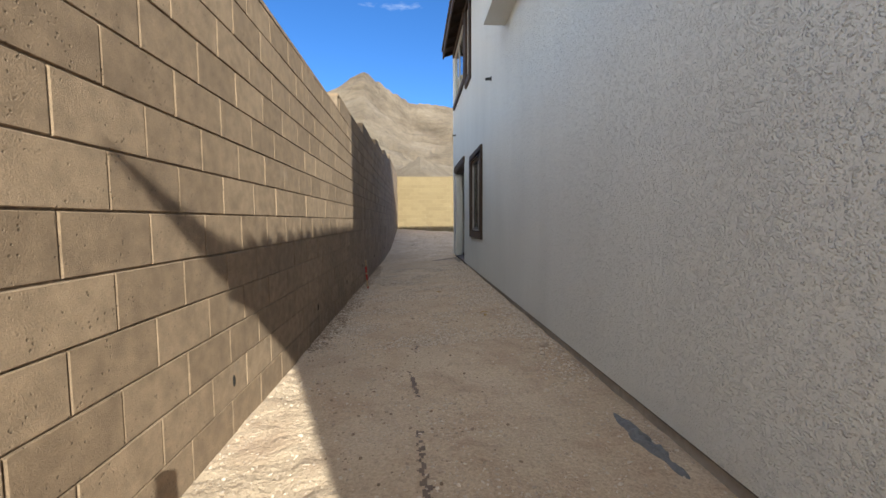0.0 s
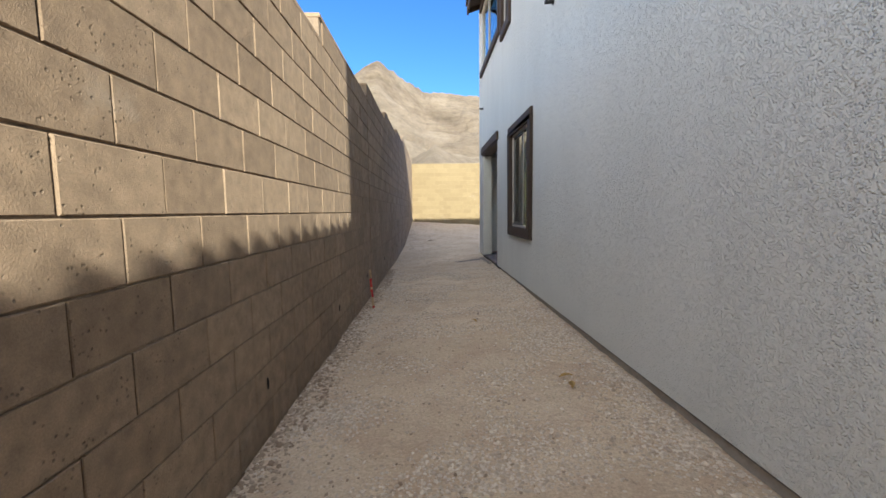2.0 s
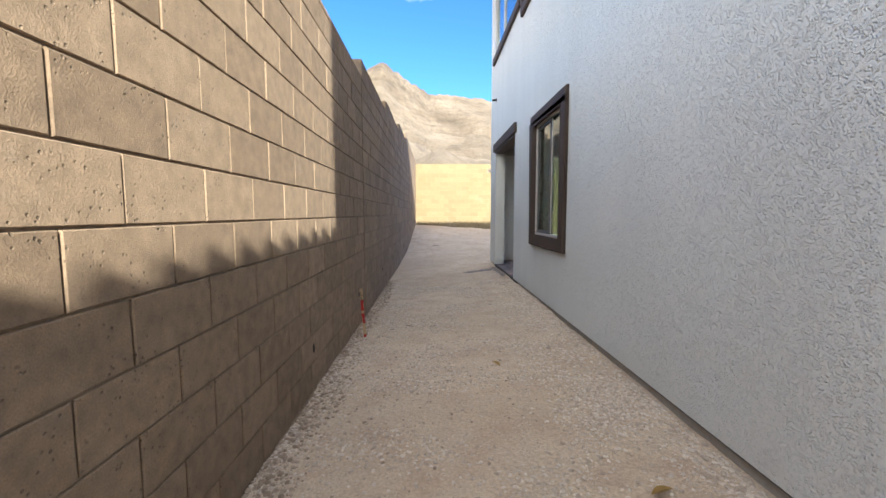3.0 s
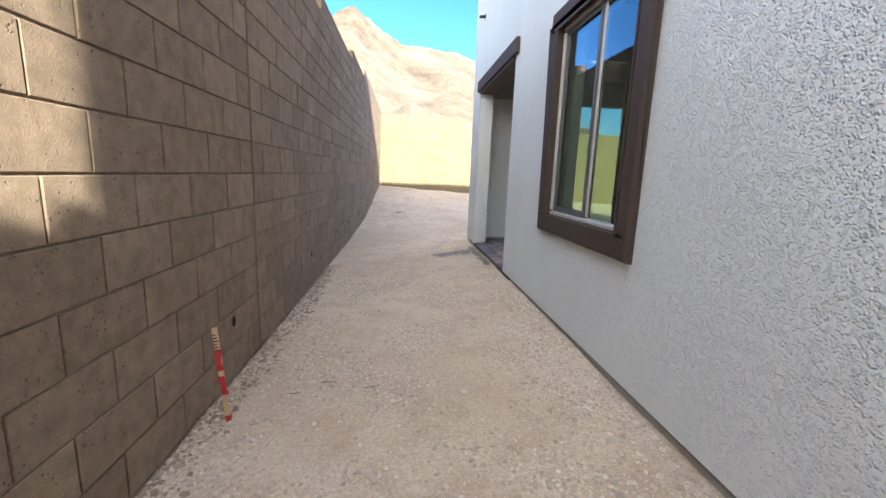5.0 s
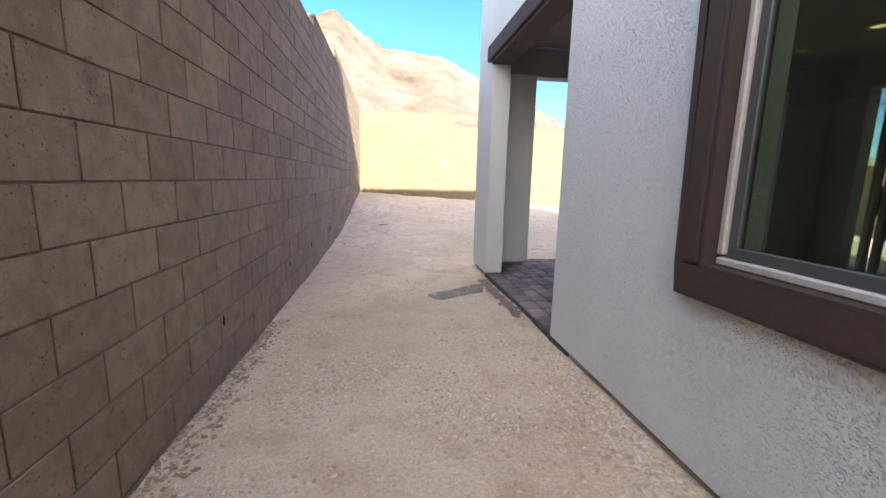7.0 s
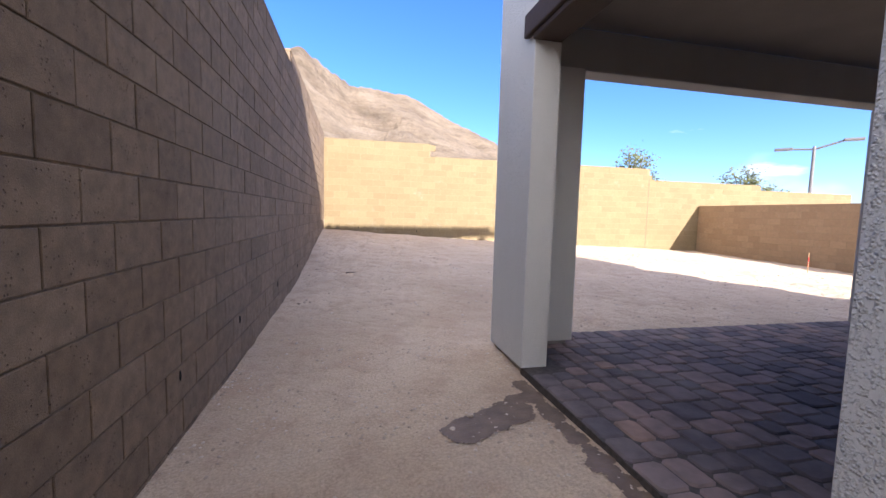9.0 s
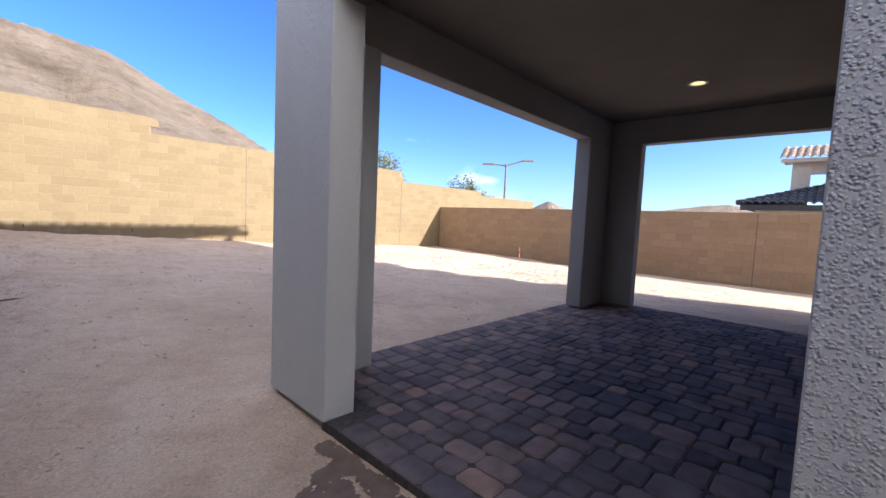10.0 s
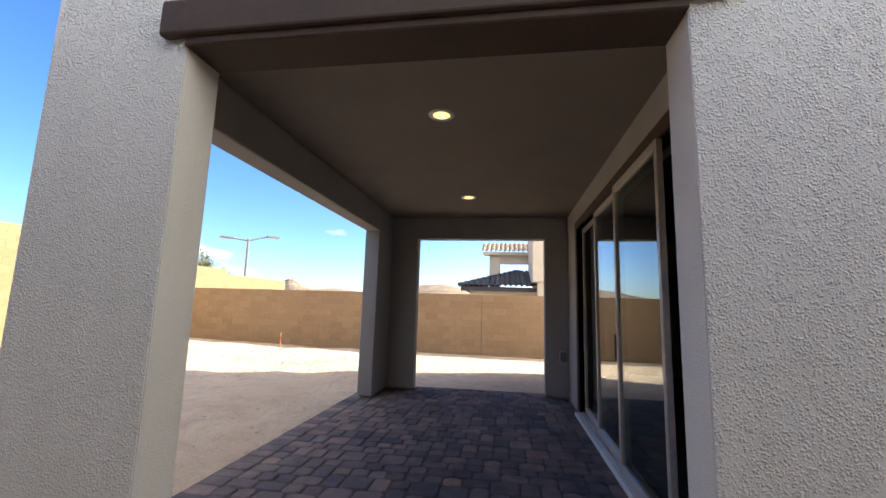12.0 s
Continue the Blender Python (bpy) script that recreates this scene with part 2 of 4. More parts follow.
def ground_material():
    m, nt, b = shader("desert_ground")
    v = coords(nt)
    big = noise_tex(nt, v, 0.55, 6)
    mid = noise_tex(nt, v, 3.2, 7, 0.62)
    fine = noise_tex(nt, v, 60, 5, 0.7)
    col = ramp(nt, big, [(0.30, (0.49, 0.375, 0.262)), (0.55, (0.60, 0.475, 0.345)), (0.75, (0.66, 0.53, 0.395))])
    col = mixed(nt, col, (0.46, 0.325, 0.225), math_node(nt, "MULTIPLY", ramp(nt, mid, [(0.46, (0, 0, 0)), (0.66, (1, 1, 1))]), 0.65))
    col = mixed(nt, col, ramp(nt, fine, [(0.30, (0.66, 0.64, 0.62)), (0.62, (1.12, 1.12, 1.12))]), 0.75, "MULTIPLY")
    vo = nt.nodes.new("ShaderNodeTexVoronoi")
    vo.inputs["Scale"].default_value = 48
    nt.links.new(v, vo.inputs["Vector"])
    grit = ramp(nt, vo.outputs["Distance"], [(0.10, (1, 1, 1)), (0.34, (0, 0, 0))])
    where = ramp(nt, noise_tex(nt, v, 2.2, 5), [(0.50, (0, 0, 0)), (0.66, (1, 1, 1))])
    g = math_node(nt, "MULTIPLY", grit, where)
    col = mixed(nt, col, (0.68, 0.60, 0.51), math_node(nt, "MULTIPLY", g, 0.5))
    nt.links.new(col, b.inputs["Base Color"])
    b.inputs["Roughness"].default_value = 0.96
    h = math_node(nt, "ADD", math_node(nt, "MULTIPLY", g, 0.5), math_node(nt, "MULTIPLY", fine, 0.55))
    tread = ramp(nt, noise_tex(nt, v, 6.5, 3, 0.5), [(0.38, (0, 0, 0)), (0.62, (1, 1, 1))])
    h = math_node(nt, "ADD", h, math_node(nt, "MULTIPLY", tread, 0.9))
    bumped(nt, b, math_node(nt, "ADD", h, math_node(nt, "MULTIPLY", mid, 1.6)), 1.0, 0.02)
    return m


M_GROUND = ground_material()


def stone_material(name, lo, hi):
    m, nt, b = shader(name)
    col = ramp(nt, piece_random(nt), [(0, lo), (1, hi)])
    col = mixed(nt, col, ramp(nt, noise_tex(nt, coords(nt), 60, 4), [(0.3, (0.8, 0.8, 0.8)), (0.7, (1.1, 1.1, 1.1))]), 1.0, "MULTIPLY")
    nt.links.new(col, b.inputs["Base Color"])
    b.inputs["Roughness"].default_value = 0.92
    return m


M_GRAVEL = stone_material("gravel", (0.40, 0.315, 0.24), (0.68, 0.58, 0.47))


def paver_material():
    m, nt, b = shader("tumbled_paver")
    v = coords(nt)
    col = ramp(nt, piece_random(nt), [(0.0, (0.088, 0.078, 0.087)), (0.28, (0.172, 0.138, 0.138)), (0.52, (0.250, 0.182, 0.166)),
                                      (0.70, (0.105, 0.095, 0.107)), (0.92, (0.240, 0.176, 0.157)), (1.0, (0.34, 0.225, 0.170))])
    col = mixed(nt, col, ramp(nt, noise_tex(nt, v, 7, 6), [(0.25, (0.55, 0.55, 0.56)), (0.7, (1.15, 1.1, 1.08))]), 1.0, "MULTIPLY")
    dust = ramp(nt, noise_tex(nt, v, 1.6, 6), [(0.5, (0, 0, 0)), (0.8, (1, 1, 1))])
    col = mixed(nt, col, (0.34, 0.28, 0.24), math_node(nt, "MULTIPLY", dust, 0.35))
    nt.links.new(col, b.inputs["Base Color"])
    b.inputs["Roughness"].default_value = 0.88
    bumped(nt, b, noise_tex(nt, v, 90, 5, 0.65), 0.6, 0.004)
    return m


M_PAVER = paver_material()


def sand_material():
    m, nt, b = shader("joint_sand")
    v = coords(nt)
    col = ramp(nt, noise_tex(nt, v, 30, 5), [(0.3, (0.05, 0.042, 0.038)), (0.7, (0.10, 0.085, 0.075))])
    nt.links.new(col, b.inputs["Base Color"])
    b.inputs["Roughness"].default_value = 0.95
    return m


M_SAND = sand_material()


def wet_material():
    m, nt, b = shader("damp_mud")
    v = coords(nt)
    col = ramp(nt, noise_tex(nt, v, 9, 6), [(0.3, (0.115, 0.078, 0.052)), (0.7, (0.20, 0.138, 0.095))])
    nt.links.new(col, b.inputs["Base Color"])
    b.inputs["Roughness"].default_value = 0.55
    bumped(nt, b, noise_tex(nt, v, 45, 5), 0.7, 0.008)
    return m


M_WET = wet_material()
M_CLOD = stone_material("dirt_clod", (0.24, 0.17, 0.115), (0.42, 0.325, 0.24))


def mountain_material():
    m, nt, b = shader("desert_rock")
    v = coords(nt)
    strata = noise_tex(nt, coords(nt, (0.03, 0.03, 0.13)), 1.0, 8, 0.7)
    patches = noise_tex(nt, v, 0.045, 8, 0.72)
    col = ramp(nt, patches, [(0.34, (0.22, 0.165, 0.110)), (0.50, (0.34, 0.265, 0.185)), (0.66, (0.42, 0.335, 0.245))])
    col = mixed(nt, col, ramp(nt, strata, [(0.36, (0.62, 0.60, 0.58)), (0.52, (1.0, 1.0, 1.0)), (0.70, (1.2, 1.2, 1.2))]), 0.7, "MULTIPLY")
    col = mixed(nt, col, ramp(nt, noise_tex(nt, v, 0.35, 8, 0.75), [(0.3, (0.70, 0.68, 0.66)), (0.7, (1.18, 1.18, 1.18))]), 1.0, "MULTIPLY")
    scrub = ramp(nt, noise_tex(nt, v, 1.1, 4, 0.7), [(0.60, (0, 0, 0)), (0.68, (1, 1, 1))])
    col = mixed(nt, col, (0.15, 0.125, 0.08), math_node(nt, "MULTIPLY", scrub, 0.6))
    nt.links.new(col, b.inputs["Base Color"])
    b.inputs["Roughness"].default_value = 0.97
    crags = noise_tex(nt, v, 0.16, 10, 0.75)
    bumped(nt, b, math_node(nt, "ADD", math_node(nt, "MULTIPLY", crags, 2.2), math_node(nt, "MULTIPLY", strata, 0.7)), 1.0, 3.5)
    return m


M_ROCK = mountain_material()


# ---- mesh helpers ----
def box(bm, x0, x1, y0, y1, z0, z1, bevel=0.0, seg=1):
    vs = [bm.verts.new((x, y, z)) for x in (x0, x1) for y in (y0, y1) for z in (z0, z1)]
    fs = [bm.faces.new([vs[i] for i in q]) for q in ((0, 1, 3, 2), (4, 6, 7, 5), (0, 4, 5, 1), (2, 3, 7, 6), (0, 2, 6, 4), (1, 5, 7, 3))]
    if bevel:
        es = list({e for f in fs for e in f.edges})
        bmesh.ops.bevel(bm, geom=es, offset=bevel, segments=seg, affect="EDGES", profile=0.5)
    return bm


def rod(bm, a, b, r0, r1=None, n=10):
    a, b = Vector(a), Vector(b)
    r1 = r0 if r1 is None else r1
    m = Matrix.Translation((a + b) / 2) @ (b - a).to_track_quat("Z", "Y").to_matrix().to_4x4()
    bmesh.ops.create_cone(bm, cap_ends=True, segments=n, radius1=r0, radius2=r1, depth=(b - a).length, matrix=m)
    return bm


def mesh_of(bm, name, *mats):
    bmesh.ops.recalc_face_normals(bm, faces=bm.faces)
    me = bpy.data.meshes.new(name)
    bm.to_mesh(me)
    bm.free()
    for m in mats:
        me.materials.append(m)
    return me


def part(name, bm, material, parent=None, label=""):
    ob = new(name, mesh_of(bm, name, material))
    if parent is not None:
        ob.parent = parent
    if label:
        tagged(ob, label)
    return ob


def thing(name, label, category, group="", loc=(0, 0, 0)):
    ob = new(name)
    ob.location = loc
    return tagged(ob, label, category, group)


def from_lists(name, verts, faces, material, parent=None):
    me = bpy.data.meshes.new(name)
    me.from_pydata(verts, [], faces)
    me.update()
    me.materials.append(material)
    ob = new(name, me)
    if parent is not None:
        ob.parent = parent
    return ob


def B(*a, **k):
    return box(bmesh.new(), *a, **k)


# ---- the ground ----
GX = np.array([-1.0, 1.3, 6.0, 10.5, 13.7])
GY = np.array([-4.0, 4.0, 12.0, 15.0, 18.0, 25.0])
GZ = np.array([[0.26, 0.40, 0.38, 0.30, 0.24],
               [0.33, 0.42, 0.40, 0.32, 0.24],
               [0.29, 0.455, 0.46, 0.38, 0.24],
               [0.30, 0.455, 0.475, 0.41, 0.25],
               [0.38, 0.49, 0.49, 0.43, 0.27],
               [1.10, 0.93, 0.66, 0.54, 0.40]])


def ground_z(x, y):
    x, y = min(max(x, -1.0), 13.7), min(max(y, -4.0), 25.0)
    i = min(int(np.searchsorted(GX, x, "right")) - 1, len(GX) - 2)
    j = min(int(np.searchsorted(GY, y, "right")) - 1, len(GY) - 2)
    u, v = (x - GX[i]) / (GX[i + 1] - GX[i]), (y - GY[j]) / (GY[j + 1] - GY[j])
    v = v * v * (3 - 2 * v) * 0.5 + v * 0.5
    z = (GZ[j, i] * (1 - u) + GZ[j, i + 1] * u) * (1 - v) + (GZ[j + 1, i] * (1 - u) + GZ[j + 1, i + 1] * u) * v
    return float(z)


def rough_z(x, y):
    p = Vector((x, y, 0))
    far = min(max((y - 14.0) / 3.0, 0.0), 1.0)
    return ground_z(x, y) + far * (0.030 * noise.noise(p * 0.8) + 0.030 * noise.noise(Vector((x * 2.6, y * 1.6, 4))) + 0.020 * noise.noise(Vector((x * 6.5, y * 4.0, 8)))) + 0.018 * noise.noise(p * 1.3) + 0.009 * noise.noise(p * 4.7) + 0.004 * noise.noise(p * 13)


NEAR_X, NEAR_Y, CELL = -1.2, 2.5, 0.06


def mesh_z(x, y):
    """The height of the fine part of the ground mesh itself."""
    i, j = math.floor((x - NEAR_X) / CELL), math.floor((y - NEAR_Y) / CELL)
    if not (0 <= i < 53 and 0 <= j < 224):
        return rough_z(x, y)
    x0, y0 = NEAR_X + i * CELL, NEAR_Y + j * CELL
    u, v = (x - x0) / CELL, (y - y0) / CELL
    return ((rough_z(x0, y0) * (1 - u) + rough_z(x0 + CELL, y0) * u) * (1 - v)
            + (rough_z(x0, y0 + CELL) * (1 - u) + rough_z(x0 + CELL, y0 + CELL) * u) * v)


def build_ground():
    xs = np.concatenate([[-900, -300, -80, -20, -6, -2], np.arange(-1.2, 2.0, 0.06), np.arange(2.0, 14, 0.16), [16, 20, 30, 60, 150, 400, 900]])
    ys = np.concatenate([[-900, -300, -80, -20, -8], np.arange(-4, 2.5, 0.3), np.arange(2.5, 16, 0.06), np.arange(16, 25.9, 0.14), [27, 32, 45, 80, 150, 400, 900]])
    vs = [(x, y, rough_z(x, y)) for y in ys for x in xs]
    n = len(xs)
    fs = [(j * n + i, j * n + i + 1, (j + 1) * n + i + 1, (j + 1) * n + i) for j in range(len(ys) - 1) for i in range(n - 1)]
    g = from_lists("ground", vs, fs, M_GROUND)
    g.data.polygons.foreach_set("use_smooth", [True] * len(fs))
    return tagged(g, "pale compacted desert dirt with gravel, graded for drainage", "ground", kind="structure")


ground = build_ground()

# ---- block walls ----
BZ, BC, BL = 1.545, 0.2032, 0.4064
JOINT = 0.008


def block_lists(length, height, depth):
    """A block with a chamfered face towards +x, from the origin along +y and +z, its back open."""
    c = 0.0032
    l, h = length, height
    v = [(-depth, 0, 0), (-depth, l, 0), (-depth, l, h), (-depth, 0, h), (-c, 0, 0), (-c, l, 0), (-c, l, h), (-c, 0, h),
         (0, c, c), (0, l - c, c), (0, l - c, h - c), (0, c, h - c)]
    f = [(0, 1, 5, 4), (1, 2, 6, 5), (2, 3, 7, 6), (3, 0, 4, 7), (4, 5, 9, 8), (5, 6, 10, 9), (6, 7, 11, 10), (7, 4, 8, 11), (8, 9, 10, 11)]
    return v, f


BLOCK_MESHES = {}


def block_mesh(length, material):
    key = (round(length, 3), material.name)
    if key not in BLOCK_MESHES:
        v, f = block_lists(length, BC - JOINT, 0.05)
        me = bpy.data.meshes.new("block")
        me.from_pydata(v, [], f)
        me.update()
        me.materials.append(material)
        BLOCK_MESHES[key] = me
    return BLOCK_MESHES[key]


def block_wall(name, label, a, b, tops, first, material, nearest=None, bottom=-0.2, phase=0.0, depth=0.19):
    """A wall whose face runs from a to b, which lies to the right when walking that way.
    tops: (distance, courses above BZ); nearest: the stretch whose blocks are single objects."""
    a, b = Vector((*a, 0)), Vector((*b, 0))
    d = (b - a).normalized()
    m = Matrix.Translation(a) @ Matrix.Rotation(math.atan2(d.y, d.x) - math.pi / 2, 4, "Z")
    length = (b - a).length
    core = bmesh.new()
    for (s0, k0), (s1, _) in zip(tops, tops[1:] + [(length, 0)]):
        box(core, -depth, -0.009 if material is M_BLOCK else -0.004, s0, s1, bottom, BZ + BC * k0 - 0.012)
    wall = new(name, mesh_of(core, name, M_MORTAR if material is M_BLOCK else M_MORTAR_FAR))
    wall.matrix_world = m
    tagged(wall, label, "wall", kind="structure")
    rng = random.Random(len(name) * 7 + 1)
    vs, fs = [], []
    k_lo = int(math.floor((bottom - BZ) / BC))
    for k in range(k_lo, max(t[1] for t in tops)):
        off = (first if k % 2 == 0 else first + BL / 2) % BL - BL
        y = off
        while y < length:
            y0, y1 = max(y, 0), min(y + BL, length)
            top = [t[1] for t in tops if t[0] <= (y0 + y1) / 2 + 1e-6][-1]
            if k < top and y1 - y0 > 0.05:
                dx, ly = rng.uniform(-0.0025, 0.0015), y1 - y0 - JOINT
                z = BZ + BC * k + JOINT / 2
                if nearest and nearest[0] < y0 < nearest[1] and z > 0.1:
                    o = new("block", block_mesh(ly, material))
                    o.parent = wall
                    o.location = (dx, y0 + JOINT / 2, z)
                else:
                    v, f = block_lists(ly, BC - JOINT, 0.05)
                    n0 = len(vs)
                    vs += [(p[0] + dx, p[1] + y0 + JOINT / 2, p[2] + z) for p in v]
                    fs += [tuple(i + n0 for i in q) for q in f]
            y += BL
    rest = from_lists("block_courses", vs, fs, material, wall)
    tagged(rest, "courses of tan concrete blocks", kind="stuff")
    # a flat cap on each step
    for (s0, k0), (s1, _) in zip(tops, tops[1:] + [(length, 0)]):
        o = part("wall_cap", B(-depth - 0.004, 0.003, s0, s1, BZ + BC * k0 - 0.010, BZ + BC * k0 + 0.03, bevel=0.006), material, wall)
    return wall




def west_x(y):
    """The west wall leans towards the house by 8 mm a metre."""
    return -0.922 + 0.008 * (y - 8.0)


CORNER = (west_x(25.0), 25.0)
EAST = (13.25, 24.95)
wall_west_near = block_wall("wall_west", "tall tan concrete block boundary wall with tooled joints", (west_x(-6.0), -6.0), (west_x(10.517), 10.517),
                            [(0, 7), (14.0, 8)], (5.445 + 6.0) % BL, M_BLOCK, (8.2, 16.5))
wall_west_far = block_wall("wall_west", "tan concrete block boundary wall rising in steps towards the hill", (west_x(10.533) + 0.002, 10.533), CORNER,
                           [(0, 9), (2.6, 10), (5.4, 11), (7.6, 12)], 0.2032, M_BLOCK)
wall_north = block_wall("wall_north", "sunlit sand-coloured block wall stepping down along its top", CORNER, (21.0, 24.9),
                        [(0, 12), (3.38, 10), (11.78, 8), (16.9, 7)], 0.1, M_BLOCK_FAR)
wall_north.location.z = -0.10
wall_east = block_wall("wall_east", "low tan concrete block wall in its own shade", (EAST[0], EAST[1] - 0.05), (EAST[0], 2.0),
                       [(0, 4)], 0.1, M_BLOCK_BOUNCE, bottom=-0.4)
wall_east.location.z = -0.19

# ---- the house ----
HX, HT = 1.285, 0.20
ZB = 0.50


def wall_panel(name, x0, x1, y0, y1, z0, z1, mat, label):
    return tagged(part(name, B(x0, x1, y0, y1, z0, z1), mat, None), label, "wall", kind="structure")


def pierced(name, x0, x1, ys, zs, holes, mat, label):
    """A wall along y with rectangular openings (y0, y1, z0, z1)."""
    bm = bmesh.new()
    ycuts = sorted({*ys, *[h[0] for h in holes], *[h[1] for h in holes]})
    zcuts = sorted({*zs, *[h[2] for h in holes], *[h[3] for h in holes]})
    keep = {}
    for i in range(len(ycuts) - 1):
        for j in range(len(zcuts) - 1):
            cy, cz = (ycuts[i] + ycuts[i + 1]) / 2, (zcuts[j] + zcuts[j + 1]) / 2
            keep[i, j] = not any(h[0] < cy < h[1] and h[2] < cz < h[3] for h in holes)

    def quad(*ps):
        bm.faces.new([bm.verts.new(p) for p in ps])

    for (i, j), k in keep.items():
        if not k:
            continue
        a0, a1, c0, c1 = ycuts[i], ycuts[i + 1], zcuts[j], zcuts[j + 1]
        quad((x0, a0, c0), (x0, a0, c1), (x0, a1, c1), (x0, a1, c0))
        quad((x1, a0, c0), (x1, a1, c0), (x1, a1, c1), (x1, a0, c1))
        if not keep.get((i - 1, j)):
            quad((x0, a0, c0), (x1, a0, c0), (x1, a0, c1), (x0, a0, c1))
        if not keep.get((i + 1, j)):
            quad((x0, a1, c0), (x0, a1, c1), (x1, a1, c1), (x1, a1, c0))
        if not keep.get((i, j - 1)):
            quad((x0, a0, c0), (x0, a1, c0), (x1, a1, c0), (x1, a0, c0))
        if not keep.get((i, j + 1)):
            quad((x0, a0, c1), (x1, a0, c1), (x1, a1, c1), (x0, a1, c1))
    bmesh.ops.remove_doubles(bm, verts=bm.verts, dist=1e-5)
    return tagged(part(name, bm, mat), label, "wall", kind="structure")


PY0, PY1, PN = 12.228, 14.195, 14.87
EX0, EX1 = 6.20, 6.39
SLY = 11.93
HEAD, CEIL = 2.84, 3.18
WIN = (9.735, 10.885, 1.29, 2.72)
WIN2 = (11.10, 11.62, 4.58, 6.1)
LOG = (12.0, 14.3, 4.81, 6.15)
pierced("wall_house_west", HX, HX + HT, (-0.05, PN), (ZB, 6.36), [WIN, (PY0, PY1, ZB, HEAD), WIN2, LOG, (-0.05, 4.0, 4.05, 6.36)], M_STUCCO,
        "pale grey sand-finish stucco side wall of a two-storey house")
# concrete stem below the stucco, a little behind it
tagged(part("foundation", B(HX + 0.02, HX + HT, -0.05, PY0 - 0.01, 0.0, ZB - 0.002), M_CONCRETE), "grey concrete stem wall under the stucco", "foundation", kind="structure")
tagged(part("weep_screed", B(HX + 0.006, HX + 0.05, -0.05, PY0, ZB - 0.012, ZB - 0.003), M_STEEL), "thin metal weep screed under the stucco", "trim", kind="structure")
# the storey above, and unseen parts placed behind the path to cast the long shadows
wall_panel("wall_house_north", HX + HT, 8.3, PN - 0.2, PN, CEIL + 0.24, 6.36, M_STUCCO, "stucco wall of the storey above the patio")
wall_panel("wall_house_east", 9.1, 9.3, 4.0, SLY, ZB, 6.5, M_STUCCO, "stucco east wall of the house")
wall_panel("wall_house_upper_east", 8.3, 8.5, SLY, PN, CEIL + 0.24, 6.5, M_STUCCO, "stucco east wall of the storey above the patio")
wall_panel("wall_house_step", HX + HT, 9.1, 4.0, 4.15, 3.5, 6.5, M_STUCCO, "stucco wall where the upper storey steps back")
wall_panel("wall_house_south", HX + HT, 9.1, -0.05, 0.1, ZB, 4.05, M_STUCCO, "stucco front wall of the house")
wall_panel("house_slab", HX + HT, 9.1, 0.1, SLY - 0.02, 0.0, 0.5, M_INFLOOR_UNLIT, "interior floor coloured dark to look unlit")
wall_panel("wall_bumpout", 1.00, HX - 0.002, 4.11, 7.87, 4.06, 6.36, M_STUCCO, "stucco bump-out of the upper storey")


# ---- roofs ----
def tile_run(length, slope_len, rise, pitch=0.27, tiles=6, crown=0.09):
    """An S-tile field: along +x, rising towards +y."""
    vs, fs = [], []
    n = int(length / pitch) * 8
    prof = [crown * abs(math.sin(math.pi * i / 8)) ** 0.8 for i in range(8)]
    for r in range(tiles):
        y0, y1 = slope_len * r / tiles, slope_len * (r + 1) / tiles + 0.06
        for yy, lift in ((y0, 0.035), (y1, 0.0)):
            for i in range(n + 1):
                vs.append((length * i / n, yy, rise * yy / slope_len + prof[i % 8] + lift))
        b0 = r * 2 * (n + 1)
        fs += [(b0 + i, b0 + i + 1, b0 + n + 2 + i, b0 + n + 1 + i) for i in range(n)]
    return vs, fs


def clip_hips(me, length, hips):
    """Cuts a roof field along 45 degree hips at its start and its end."""
    bm = bmesh.new()
    bm.from_mesh(me)
    for on, co, no in ((hips[0], (0, 0, 0), (-1, 1, 0)), (hips[1], (length, 0, 0), (1, 1, 0))):
        if on:
            bmesh.ops.bisect_plane(bm, geom=[*bm.verts, *bm.edges, *bm.faces], plane_co=co, plane_no=no, clear_outer=True)
    bm.to_mesh(me)
    bm.free()


def roof(name, label, m, length, slope_len, rise, material, tiles=6, deck=M_TRIM, rafters=True, hips=(False, False), crown=0.09, fascia=True):
    r = thing(name, label, "roof")
    r.matrix_world = m
    tagged(r, kind="structure")
    vs, fs = tile_run(length, slope_len, rise, tiles=tiles, crown=crown)
    o = from_lists("tile_field", vs, fs, material, r)
    clip_hips(o.data, length, hips)
    sol = o.modifiers.new("thickness", "SOLIDIFY")
    sol.thickness, sol.offset = 0.018, -1
    bm = bmesh.new()
    box(bm, 0, length, 0.03, slope_len, -0.05, -0.012)
    for v in bm.verts:
        v.co.z += rise * v.co.y / slope_len
    clip_hips(part("deck", bm, deck, r).data, length, hips)
    if fascia:
        part("fascia", B(0, length, 0.03, 0.07, -0.17, -0.04, bevel=0.004), M_TRIM, r)
    if rafters:
        for i in range(int(length / 0.6) + 1):
            bm = B(i * 0.6, i * 0.6 + 0.045, 0.07, 0.65, -0.15, -0.055)
            for v in bm.verts:
                v.co.z += rise * v.co.y / slope_len
            part("rafter_tail", bm, M_TRIM, r)
    return r


